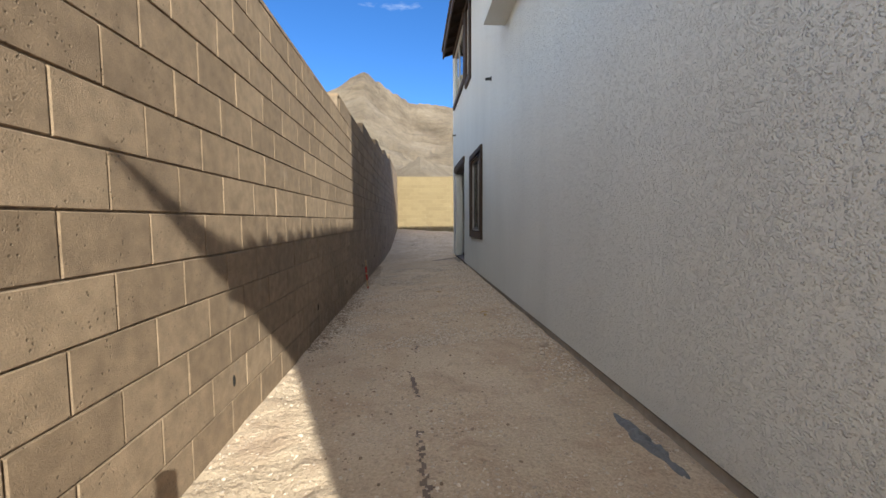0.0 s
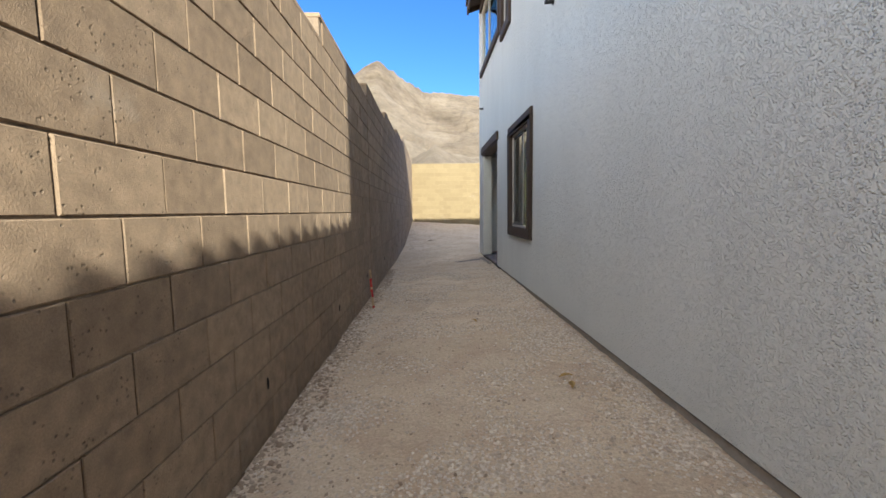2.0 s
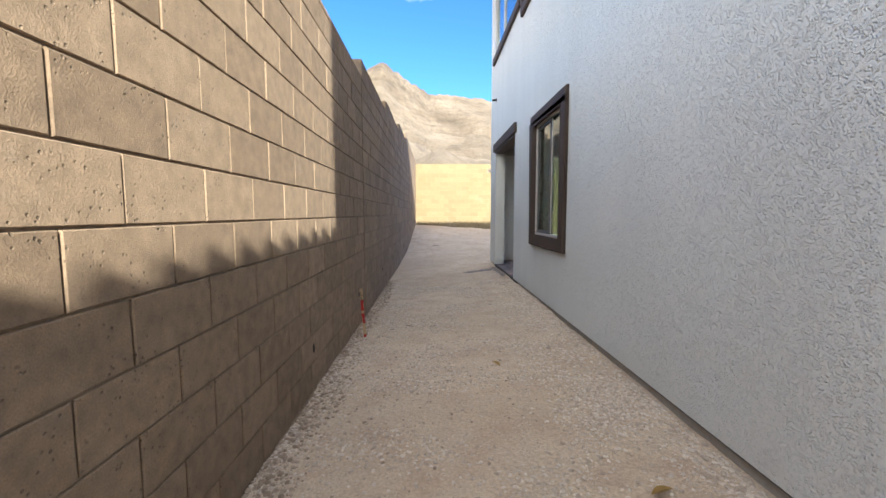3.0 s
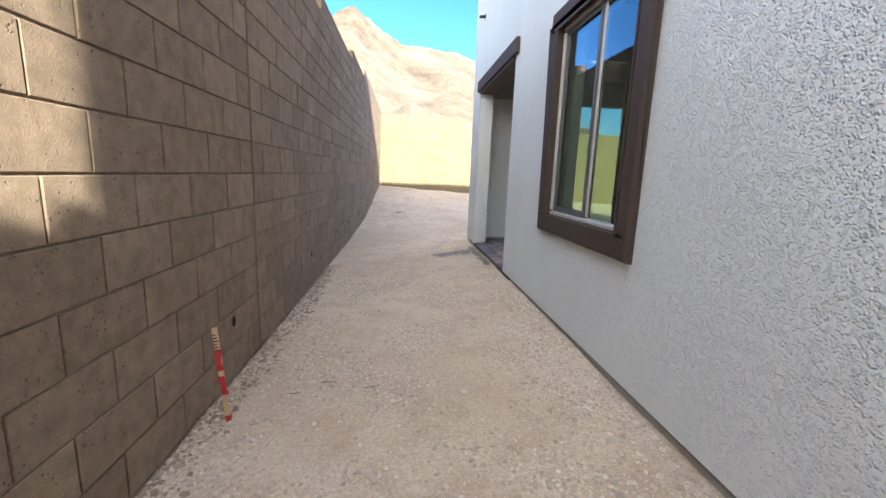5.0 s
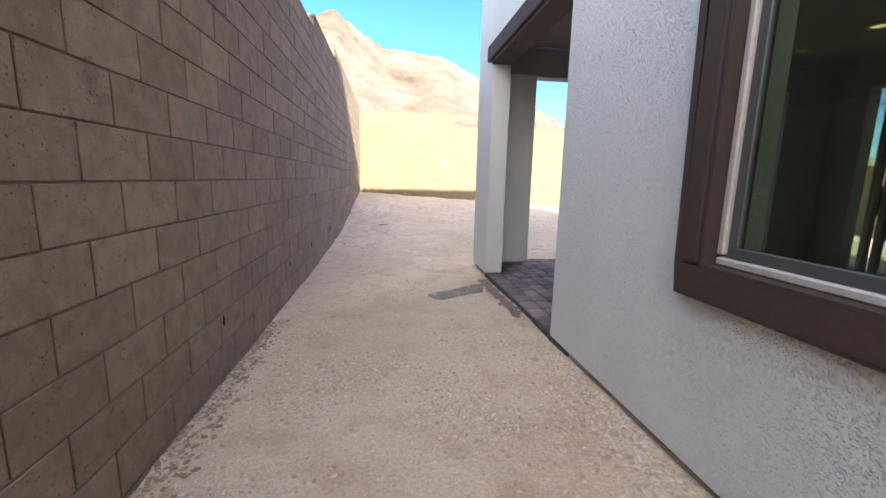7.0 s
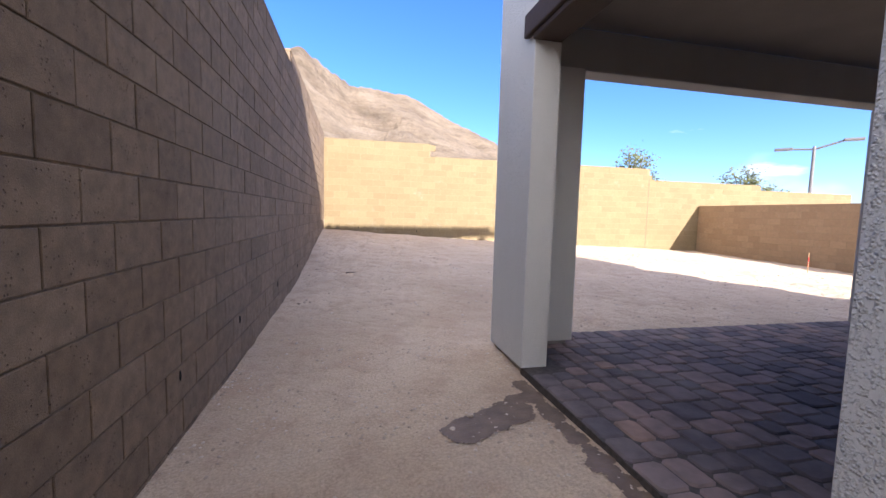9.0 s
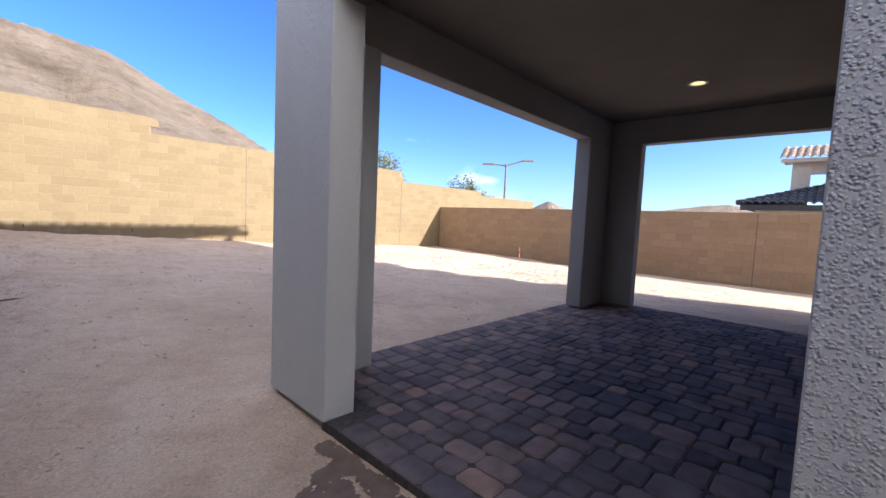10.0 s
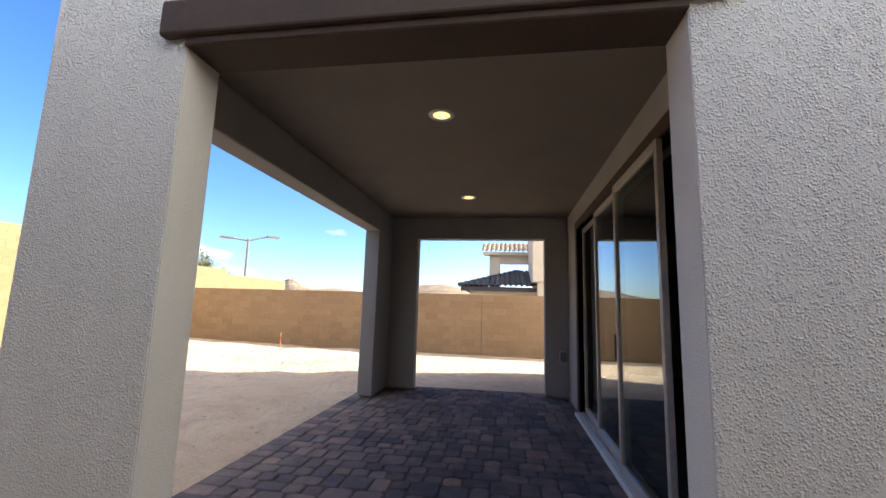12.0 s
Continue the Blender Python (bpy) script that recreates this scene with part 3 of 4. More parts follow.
EAVE = 6.51
roof("roof_west", "brown concrete S-tile roof with open eaves and a gable end", pose(0.93, 14.60, 6.36, 0, 0, -90), 10.65, 2.0, 0.667, M_TILE_BROWN)
roof("roof_north", "brown concrete S-tile roof above the patio side", pose(8.8, 15.25, EAVE, 0, 0, 180), 5.8, 3.6, 1.2, M_TILE_BROWN, rafters=False, hips=(True, False))
# out of view; its tile crowns are heightened to cast deep shadow teeth
roof("roof_lower", "unseen brown concrete S-tile roof over the front, tiles heightened for the toothed shadow", pose(0.8, 4.66, 3.71, 0, 0, -90), 4.66, 3.0, 0.9, M_TILE_BROWN, rafters=False, crown=0.21, fascia=False)
# unseen board added to cast the slanting tip of the roof's shadow
bm = bmesh.new()
rake = [(0.72, 4.20), (1.50, 3.87), (2.60, 3.42), (2.60, 4.30), (1.05, 4.27)]
ring = [[bm.verts.new((x, y, z)) for x, z in rake] for y in (-0.57, -0.52)]
bm.faces.new(ring[0])
bm.faces.new(ring[1][::-1])
for i in range(len(rake)):
    bm.faces.new([ring[0][i], ring[0][i - 1], ring[1][i - 1], ring[1][i]])
tagged(part("shadow_board", bm, M_TRIM), "unseen dark brown board at the end of the lower roof, shaped for its shadow", "trim", kind="structure")
# unseen slab added to draw the diagonal lower edge of the roof shadow
wall_panel("eave_shadow_slab", 1.0, 5.0, 0.10, 4.0, 3.59, 3.68, M_TRIM, "unseen slab under the lower roof, placed to cast its diagonal shadow edge")
# unseen deck added to keep sun from leaking between the roofs
wall_panel("roof_deck", 2.86, 9.1, 4.0, 12.4, 6.92, 7.5, M_TRIM, "unseen roof deck closing the house against the sun")
wall_panel("ceiling_upper", HX + HT, 9.1, 0.1, SLY, 3.30, 3.50, M_INWALL_UNLIT, "interior ceiling coloured nearly black to look unlit")


# ---- patio ----
def slab_wall(name, x0, x1, y0, y1, z0, z1, mat, label):
    o = part(name, B(x0, x1, y0, y1, z0, z1, bevel=0.012, seg=2), mat)
    return tagged(o, label, "column", kind="structure")


slab_wall("column_northwest", HX + HT + 0.002, 1.965, PN - 0.21, PN - 0.002, 0.535, HEAD + 0.03, M_FLOAT, "smooth stucco return of the patio corner column")
slab_wall("column_northeast", 5.50, EX1, PN - 0.21, PN, 0.535, HEAD, M_SMOOTH_SHADED, "smooth stucco leg of the far patio column")
slab_wall("column_northeast_return", EX0, EX1 - 0.002, 14.235, PN - 0.212, 0.535, HEAD, M_SMOOTH_SHADED, "smooth stucco return of the far patio column")
slab_wall("pier_southeast", EX0, EX1, SLY - 0.1, 12.27, 0.535, HEAD, M_SMOOTH_SHADED, "smooth stucco pier beside the sliding door")
slab_wall("beam_north", HX + HT + 0.002, EX1, PN - 0.21, PN - 0.002, HEAD, CEIL, M_SMOOTH_SHADED, "stucco beam over the open side of the patio")
slab_wall("beam_east", EX0, EX1 - 0.002, SLY, PN - 0.212, HEAD, CEIL, M_SMOOTH_SHADED, "stucco beam over the east opening of the patio")
tagged(part("ceiling", B(HX + HT, 8.0, SLY - 0.15, PN - 0.2, CEIL, CEIL + 0.2), M_CEIL_SHADED), "beige stucco patio ceiling, darkened in its colour for the shade", "ceiling", kind="structure")
# concrete footings under the columns
for i, (x0, x1, y0, y1) in enumerate(((HX + 0.03, HX + 0.17, PY1 + 0.04, PN - 0.03), (HX + HT, 1.92, PN - 0.19, PN - 0.03), (5.54, EX1 - 0.03, PN - 0.19, PN - 0.03), (EX0 + 0.03, EX1 - 0.03, 14.27, PN - 0.21), (EX0 + 0.03, EX1 - 0.03, SLY, 12.24))):
    tagged(part("footing", B(x0, x1, y0, y1, 0.1, 0.575, bevel=0.01), M_CONCRETE), "rough grey concrete footing under a column", "footing", kind="structure")
# column end face and reveals in smooth finish
tagged(part("reveal", B(HX + 0.004, HX + HT - 0.001, PY1 - 0.004, PY1 + 0.002, 0.52, HEAD), M_FLOAT), "smooth stucco end of the column", "trim", kind="structure")
tagged(part("reveal", B(HX + 0.004, HX + HT - 0.001, PY0 - 0.002, PY0 + 0.004, 0.52, HEAD), M_FLOAT), "smooth stucco end of the house wall", "trim", kind="structure")
# brown head trim that wraps under the west opening
bm = B(HX - 0.045, HX - 0.001, PY0 - 0.14, PY1 + 0.10, HEAD + 0.025, HEAD + 0.185, bevel=0.012, seg=2)
box(bm, HX - 0.02, HX + HT - 0.002, PY0 + 0.003, PY1 - 0.003, HEAD - 0.012, HEAD + 0.03, bevel=0.006)
tagged(part("head_trim", bm, M_TRIM), "dark brown foam trim over the patio opening", "trim", kind="structure")


# ---- sliding door wall ----
def slider():
    x_lo, x_hi, z0, z1 = 1.51, 5.33, 0.51, 2.83
    y = SLY
    bm = bmesh.new()
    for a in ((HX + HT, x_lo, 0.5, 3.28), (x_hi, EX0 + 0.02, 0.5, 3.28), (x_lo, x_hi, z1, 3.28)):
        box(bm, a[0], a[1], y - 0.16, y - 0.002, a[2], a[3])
    tagged(part("wall_slider", bm, M_SMOOTH_SHADED), "smooth stucco wall round the sliding door", "wall", kind="structure")
    wall_panel("wall_house_inner", EX0 + 0.02, 9.1, y - 0.16, y - 0.002, 0.0, 3.5, M_STUCCO, "stucco north wall of the house beside the patio")
    d = thing("sliding_door", "three-panel glass patio door with tan frames, closed", "door")
    bm = bmesh.new()
    box(bm, HX + HT + 0.003, x_lo, y - 0.10, y + 0.02, z0, z1 + 0.10, bevel=0.006)
    box(bm, x_hi, x_hi + 0.10, y - 0.10, y + 0.02, z0, z1 + 0.10, bevel=0.006)
    box(bm, x_lo, x_hi, y - 0.10, y + 0.02, z1, z1 + 0.10, bevel=0.006)
    part("casing", bm, M_TRIM, d, "dark brown casing")
    part("threshold", B(x_lo, x_hi, y - 0.12, y + 0.07, z0 - 0.02, z0 + 0.035, bevel=0.008), M_WHITE, d, "pale metal threshold with tracks")
    for k in range(3):
        part("track", B(x_lo, x_hi, y - 0.075 + 0.045 * k, y - 0.07 + 0.045 * k, z0 + 0.03, z0 + 0.05), M_VINYL, d)
    edges = [5.33, 4.40, 3.42, 2.40, 1.51]
    for i, (b, a) in enumerate(zip(edges, edges[1:])):
        yo = y - 0.075 + 0.045 * (i % 3)
        bm = bmesh.new()
        for s in ((a, a + 0.045, z0 + 0.04, z1), (b - 0.045, b, z0 + 0.04, z1), (a + 0.045, b - 0.045, z0 + 0.04, z0 + 0.11), (a + 0.045, b - 0.045, z1 - 0.06, z1)):
            box(bm, s[0], s[1], yo - 0.02, yo + 0.02, s[2], s[3], bevel=0.004)
        f = part("door_panel", bm, M_VINYL, d)
        g = part("pane", B(a + 0.04, b - 0.04, yo - 0.004, yo + 0.004, z0 + 0.105, z1 - 0.055), M_GLASS, f, "tinted glass pane")
        g.visible_shadow = False
    part("handle", B(3.43, 3.452, y + 0.005, y + 0.045, 1.40, 1.60, bevel=0.006), M_BLACK, d, "black pull handle")
    o = thing("outlet_box", "grey weatherproof electrical outlet box on the wall", "outlet box")
    part("cover", B(EX0 - 0.05, EX0 + 0.001, 11.975, 12.055, 1.03, 1.17, bevel=0.01), M_STEEL, o)
    part("base", B(EX0 - 0.012, EX0 + 0.001, 11.965, 12.065, 1.02, 1.18, bevel=0.004), M_WHITE, o)


slider()


# ---- windows ----
def side_window(y0, y1, z0, z1, name, mullion):
    w = thing(name, "tan vinyl slider window framed by a dark brown stucco surround", "window")
    tagged(w, kind="structure")
    t, bm = 0.128, bmesh.new()
    # mitred surround with rounded edges
    for a in ((y0 - t, y1 + t, z0 - t, z0), (y0 - t, y1 + t, z1, z1 + t), (y0 - t, y0, z0, z1), (y1, y1 + t, z0, z1)):
        box(bm, HX - 0.05, HX - 0.0015, a[0], a[1], a[2], a[3])
    bmesh.ops.remove_doubles(bm, verts=bm.verts, dist=1e-4)
    inner = [f for f in bm.faces if sum(1 for g in bm.faces if g is not f and (g.calc_center_median() - f.calc_center_median()).length < 1e-4)]
    bmesh.ops.delete(bm, geom=inner, context="FACES")
    es = [e for e in bm.edges if all(v.co.x < HX - 0.04 for v in e.verts) and len(e.link_faces) == 2 and e.calc_face_angle(0) > 1.0]
    bmesh.ops.bevel(bm, geom=es, offset=0.03, segments=5, affect="EDGES", profile=0.5)
    part("surround", bm, M_TRIM, w, "dark brown raised surround")
    bm = bmesh.new()
    for a in ((y0, y1, z0, z0 + 0.012), (y0, y1, z1 - 0.012, z1), (y0, y0 + 0.012, z0 + 0.012, z1 - 0.012), (y1 - 0.012, y1, z0 + 0.012, z1 - 0.012)):
        box(bm, HX - 0.048, HX + 0.06, a[0], a[1], a[2], a[3])
    part("reveal", bm, M_TRIM, w)
    bm = bmesh.new()
    f = 0.03
    for a in ((y0 + 0.012, y1 - 0.012, z0 + 0.012, z0 + 0.012 + f), (y0 + 0.012, y1 - 0.012, z1 - 0.012 - f, z1 - 0.012), (y0 + 0.012, y0 + 0.012 + f, z0 + 0.05, z1 - 0.05), (y1 - 0.012 - f, y1 - 0.012, z0 + 0.05, z1 - 0.05)):
        box(bm, HX + 0.004, HX + 0.07, a[0], a[1], a[2], a[3], bevel=0.006)
    fr = part("window_frame", bm, M_VINYL, w, "tan vinyl frame")
    part("mullion", B(HX + 0.028, HX + 0.055, mullion - 0.017, mullion + 0.017, z0 + 0.05, z1 - 0.05, bevel=0.006), M_VINYL, w)
    bm = bmesh.new()
    a0, a1, c0, c1 = mullion + 0.02, y1 - 0.042, z0 + 0.042, z1 - 0.042
    for a in ((a0, a1, c0, c0 + 0.04), (a0, a1, c1 - 0.04, c1), (a0, a0 + 0.03, c0 + 0.04, c1 - 0.04), (a1 - 0.04, a1, c0 + 0.04, c1 - 0.04)):
        box(bm, HX + 0.02, HX + 0.05, a[0], a[1], a[2], a[3], bevel=0.003)
    sash = part("sash", bm, M_VINYL_DARK, w, "dark inner sash")
    for a, b in ((y0 + 0.05, mullion - 0.025), (mullion + 0.025, y1 - 0.05)):
        g = part("pane", B(HX + 0.030, HX + 0.036, a, b, z0 + 0.05, z1 - 0.05), M_GLASS, w)
        g.visible_shadow = False
    return w


side_window(*WIN, "window_1", 10.26)
side_window(*WIN2, "window_2", 11.36)


def loggia():
    y0, y1, z0, z1 = LOG
    t, bm = 0.13, bmesh.new()
    for a in ((y0 - t, y1 + t, z0 - t, z0), (y0 - t, y1 + t, z1, z1 + t), (y0 - t, y0, z0, z1)):
        box(bm, HX - 0.05, HX - 0.0015, a[0], a[1], a[2], a[3], bevel=0.01)
    w = thing("window_3", "upper window with a dark brown surround under the eave", "window")
    tagged(w, kind="structure")
    part("surround", bm, M_TRIM, w)
    part("window_frame", B(HX + 0.02, HX + 0.07, y0, y1, z1 - 0.06, z1), M_VINYL, w)
    part("window_frame", B(HX + 0.02, HX + 0.07, y0, y1, z0, z0 + 0.06), M_VINYL, w)
    part("mullion", B(HX + 0.02, HX + 0.07, 13.4, 13.48, z0, z1), M_VINYL, w)
    g = part("pane", B(HX + 0.04, HX + 0.046, y0, y1, z0, z1), M_GLASS, w)


loggia()

# ---- distance ----
def mountain():
    def crest(az):
        a = 19.9 - (0.68 if az > -6.5 else 0.62) * abs(az + 6.5)
        b = 15.6 - 0.53 * max(az - 7.0, 0) - 0.3 * max(-az - 2, 0)
        return max(a, b, 1.2)

    def foot(az):
        return 9.3 - 0.5 * abs(az - 1.2)
    azs = np.arange(-40, 45.01, 0.3)
    rs = np.concatenate([np.arange(42, 110, 3.0), np.arange(110, 320, 4.0)])
    vs = []
    for r in rs:
        for az in azs:
            a = radians(az)
            x, y = r * math.sin(a), 5 + r * math.cos(a)
            top = 210 + 25 * math.sin(radians(az * 9))
            u = min(r / top, 1.0)
            e = crest(az) * (0.16 + 0.84 * max((u - 0.2) / 0.8, 0) ** 0.9)
            h = r * math.tan(radians(e)) if r <= top else top * math.tan(radians(crest(az))) - (r - top) * 0.55
            h2 = 75 * math.tan(radians(max(foot(az), 0))) - 0.42 * abs(r - 75)
            p = Vector((x, y, 0)) * 0.02
            g = noise.ridged_multi_fractal(p, 1.0, 2.1, 5, 1.0, 2.0)
            h += (noise.fractal(p * 1.3, 1.0, 2.0, 6) * 5.0 - (g - 1.0) * 2.4) * min(max((r - 60) / 60, 0), 1) * (0.35 if abs(r - top) < 12 else 1.0)
            h2 += noise.fractal(p * 4, 1.0, 2.0, 5) * 0.8
            vs.append((x, y, 1.5 + max(h, h2, -2.5)))
    n = len(azs)
    fs = [(j * n + i, j * n + i + 1, (j + 1) * n + i + 1, (j + 1) * n + i) for j in range(len(rs) - 1) for i in range(n - 1)]
    o = from_lists("mountain", vs, fs, M_ROCK)
    tagged(o, "bare tan desert mountain with a pointed peak and rocky ridge", "mountain", kind="structure")


mountain()


# ---- lamps in the patio ceiling ----
def downlight(x, y, z, name="recessed_light", strength=True):
    d = thing(name, "round recessed ceiling light with white trim, switched on", "ceiling light", "ceiling lights", (x, y, z))
    bm = bmesh.new()
    n = 28
    rings = [(0.062, -0.006), (0.090, -0.009), (0.098, -0.001)]
    vs = [[bm.verts.new((r * math.cos(2 * math.pi * i / n), r * math.sin(2 * math.pi * i / n), h)) for i in range(n)] for r, h in rings]
    for a, b in zip(vs, vs[1:]):
        for i in range(n):
            bm.faces.new((a[i], a[(i + 1) % n], b[(i + 1) % n], b[i]))
    part("trim_ring", bm, M_WHITE, d)
    bm = bmesh.new()
    bmesh.ops.create_circle(bm, cap_ends=True, segments=n, radius=0.063, matrix=Matrix.Translation((0, 0, -0.004)))
    part("lens", bm, M_GLOW, d, "warm glowing lens")
    return d


lamp_a = downlight(2.69, 13.33, CEIL)
copy_thing(lamp_a, pose(4.98, 13.33, CEIL))
copy_thing(lamp_a, pose(3.2, 9.9, 3.295))
copy_thing(lamp_a, pose(5.4, 9.4, 3.295))

# ---- pavers ----
PZ = 0.51


def paver_lists(lx, ly, seed):
    """A tumbled paver, lx by ly, with worn top edges and cut corners."""
    rng = random.Random(seed)
    g, c, k = 0.004, 0.010, 0.022
    x, y = lx / 2 - g, ly / 2 - g

    def ring(dx, z):
        pts = []
        for sx, sy in ((-1, -1), (1, -1), (1, 1), (-1, 1)):
            ex, ey = x - dx, y - dx
            two = [(sx * (ex - k), sy * ey), (sx * ex, sy * (ey - k))]
            pts += two if sx * sy < 0 else two[::-1]
        return [(a + rng.uniform(-0.002, 0.002), b + rng.uniform(-0.002, 0.002), z) for a, b in pts]
    # order the corners into one loop
    def loop(pts):
        return sorted(pts, key=lambda p: math.atan2(p[1] / y, p[0] / x))
    r0, r1, r2 = loop(ring(0, -0.05)), loop(ring(0, -0.008)), loop(ring(c, 0.0))
    v = r0 + r1 + r2
    f = [(j * 8 + i, j * 8 + (i + 1) % 8, (j + 1) * 8 + (i + 1) % 8, (j + 1) * 8 + i) for j in range(2) for i in range(8)]
    f.append(tuple(range(16, 24)))
    return v, f


def patio_pavers():
    cell, y_lo = 0.0705, 11.96
    ny = 40
    y_hi = y_lo + ny * cell + 0.212
    bed = box(B(1.295, 6.55, y_lo, PY1 + 0.03, 0.1, PZ - 0.011), 1.52, 6.55, PY1 + 0.03, y_hi, 0.1, PZ - 0.011)
    base = tagged(part("patio", bed, M_SAND), "patio of dark tumbled concrete pavers in shades of charcoal and rust", "patio", kind="structure")
    sizes = [(2 * cell, 2 * cell), (2 * cell, 3 * cell), (3 * cell, 2 * cell), (3 * cell, 3 * cell), (0.155, 0.21), (0.14, 0.21)]
    meshes = []
    for i, (a, b) in enumerate(sizes):
        for s in range(3):
            v, f = paver_lists(a, b, i * 10 + s)
            me = bpy.data.meshes.new("paver")
            me.from_pydata(v, [], f)
            me.update()
            me.materials.append(M_PAVER)
            meshes.append((me, v, f))
    rng = random.Random(5)
    vs, fs, count = [], [], 0

    def lay(x, y, i, turn, keep):
        nonlocal count
        me, v, f = meshes[i * 3 + rng.randrange(3)]
        m = pose(x, y, PZ + rng.uniform(-0.003, 0.002), rng.uniform(-0.6, 0.6), rng.uniform(-0.6, 0.6), turn + rng.uniform(-0.8, 0.8) + 180 * rng.randrange(2))
        if keep and count < 300:
            o = new("paver", me)
            o.parent = base
            o.matrix_basis = m
            count += 1
        else:
            n0 = len(vs)
            vs.extend((m @ Vector(p))[:] for p in v)
            fs.extend(tuple(k + n0 for k in q) for q in f)

    # a border course along the side yard and another along the back yard
    y = y_lo
    while y < PY1 - 0.16:
        lay(1.375, y + 0.105, 4, 0, True)
        y += 0.21
    x = 1.60
    while x < 6.5:
        lay(x, y_hi - 0.105, 5, 0, x < 3.2)
        x += 0.14
    # squares and oblongs laid at random between them
    x_lo, nx = 1.455, 72
    taken = np.zeros((ny + 3, nx + 3), bool)
    pieces = []
    for j in range(ny):
        i = 0
        while i < nx:
            if taken[j, i]:
                i += 1
                continue
            run = 1
            while i + run < nx and not taken[j, i + run]:
                run += 1
            fits = [(k, w, h) for k, w, h in ((0, 2, 2), (0, 2, 2), (1, 2, 3), (2, 3, 2), (2, 3, 2), (3, 3, 3)) if (w == run or w + 2 <= run) and (h == ny - j or h + 2 <= ny - j)]
            k, w, h = rng.choice(fits)
            taken[j:j + h, i:i + w] = True
            px, py = x_lo + (i + w / 2) * cell, y_lo + (j + h / 2) * cell
            if (py < PY1 - 0.06 or px > 1.62):
                pieces.append((px, py, k))
            i += w
    for px, py, k in sorted(pieces):
        lay(px, py, k, 0, px < 3.6)
    rest = from_lists("paver_field", vs, fs, M_PAVER, base)
    tagged(rest, "further rows of the same pavers", kind="stuff")


patio_pavers()

# ---- loose stones on the dirt ----
def gravel(name, label, count, area, size, seed, density=None, sink=0.35, bias=3.4, material=M_GRAVEL):
    bm = bmesh.new()
    bmesh.ops.create_icosphere(bm, subdivisions=1, radius=1.0)
    bv = np.array([v.co[:] for v in bm.verts])
    bf = np.array([[v.index for v in f.verts] for f in bm.faces])
    bm.free()
    rng = np.random.default_rng(seed)
    V, F, n = [], [], 0
    while n < count:
        x, y = rng.uniform(area[0], area[1]), rng.uniform(area[2], area[3])
        if density and rng.random() > density(x, y):
            continue
        r = size[0] + (size[1] - size[0]) * rng.random() ** bias
        pts = bv * (1 + rng.uniform(-0.28, 0.28, (len(bv), 1))) * r * np.array([1.15, 0.85, 0.6])
        a = rng.uniform(0, 2 * math.pi)
        c, s = math.cos(a), math.sin(a)
        pts = pts @ np.array([[c, s, 0], [-s, c, 0], [0, 0, 1]])
        V.append(pts + np.array([x, y, mesh_z(x, y) + r * 0.6 * (0.5 - sink)]))
        F.append(bf + len(bv) * n)
        n += 1
    o = from_lists(name, np.concatenate(V).tolist(), np.concatenate(F).tolist(), material)
    return tagged(o, label, "gravel", kind="stuff")


def clumps(x, y):
    c = noise.noise(Vector((x * 1.7, y * 1.7, 3.1))) * 0.5 + 0.5
    side = max(0.0, (abs(x - 0.15) - 0.45)) * 0.9
    fade = 1.0 - 0.9 * min(max((y - 11.3) / 1.6, 0.0), 1.0)
    return fade * min(1.0, max(0.03, (c - 0.42) * 2.2) + side * 0.7 * c)


gravel("gravel", "scattered pale gravel chips on the side-yard dirt", 30000, (-0.95, 1.28, 6.0, 15.0), (0.0035, 0.0135), 2, clumps, bias=1.9)
gravel("gravel", "sparse pale gravel chips on the side-yard dirt", 3000, (-0.95, 1.30, 2.4, 6.0), (0.004, 0.012), 5, clumps)
gravel("gravel", "scattered pebbles on the back-yard dirt", 5000, (-0.7, 12.5, 15.0, 24.5), (0.005, 0.022), 3)


gravel("dirt_clods", "crumbs of brown dirt on the side yard", 1500, (-0.9, 0.6, 3.2, 9.0), (0.003, 0.013), 9, lambda x, y: clumps(x + 5, y) * (1.2 - x), material=M_CLOD)

gravel("dirt_clods", "loose dirt and stones heaped along the foot of the block wall", 3600, (-0.93, -0.55, 6.1, 13.2), (0.004, 0.019), 21,
       lambda x, y: max(0.0, 1 - (x + 0.93) / (0.13 + 0.22 * (noise.noise(Vector((y * 0.9, 2, 0))) * 0.5 + 0.5))), bias=2.2, material=M_CLOD)
gravel("gravel", "pale stones gathered along the foot of the house wall", 2200, (0.85, 1.28, 5.0, 12.0), (0.004, 0.018), 22,
       lambda x, y: max(0.0, (x - 0.85) / 0.45) * max(0.05, noise.noise(Vector((x * 2, y * 1.1, 5))) + 0.45), bias=2.6)


def lone_stone(x, y, r, seed):
    bm = bmesh.new()
    bmesh.ops.create_icosphere(bm, subdivisions=2, radius=r)
    rng = random.Random(seed)
    off = Vector((rng.uniform(0, 9), rng.uniform(0, 9), 0))
    for v in bm.verts:
        v.co *= 1 + 0.35 * noise.noise(v.co / r * 1.1 + off)
        v.co.z *= 0.62
    o = part("stone", bm, M_GRAVEL)
    o.location = (x, y, mesh_z(x, y) + r * 0.3)
    o.rotation_euler.z = rng.uniform(0, 6)
    return tagged(o, "pale angular stone lying on the dirt", "stone", "loose stones")


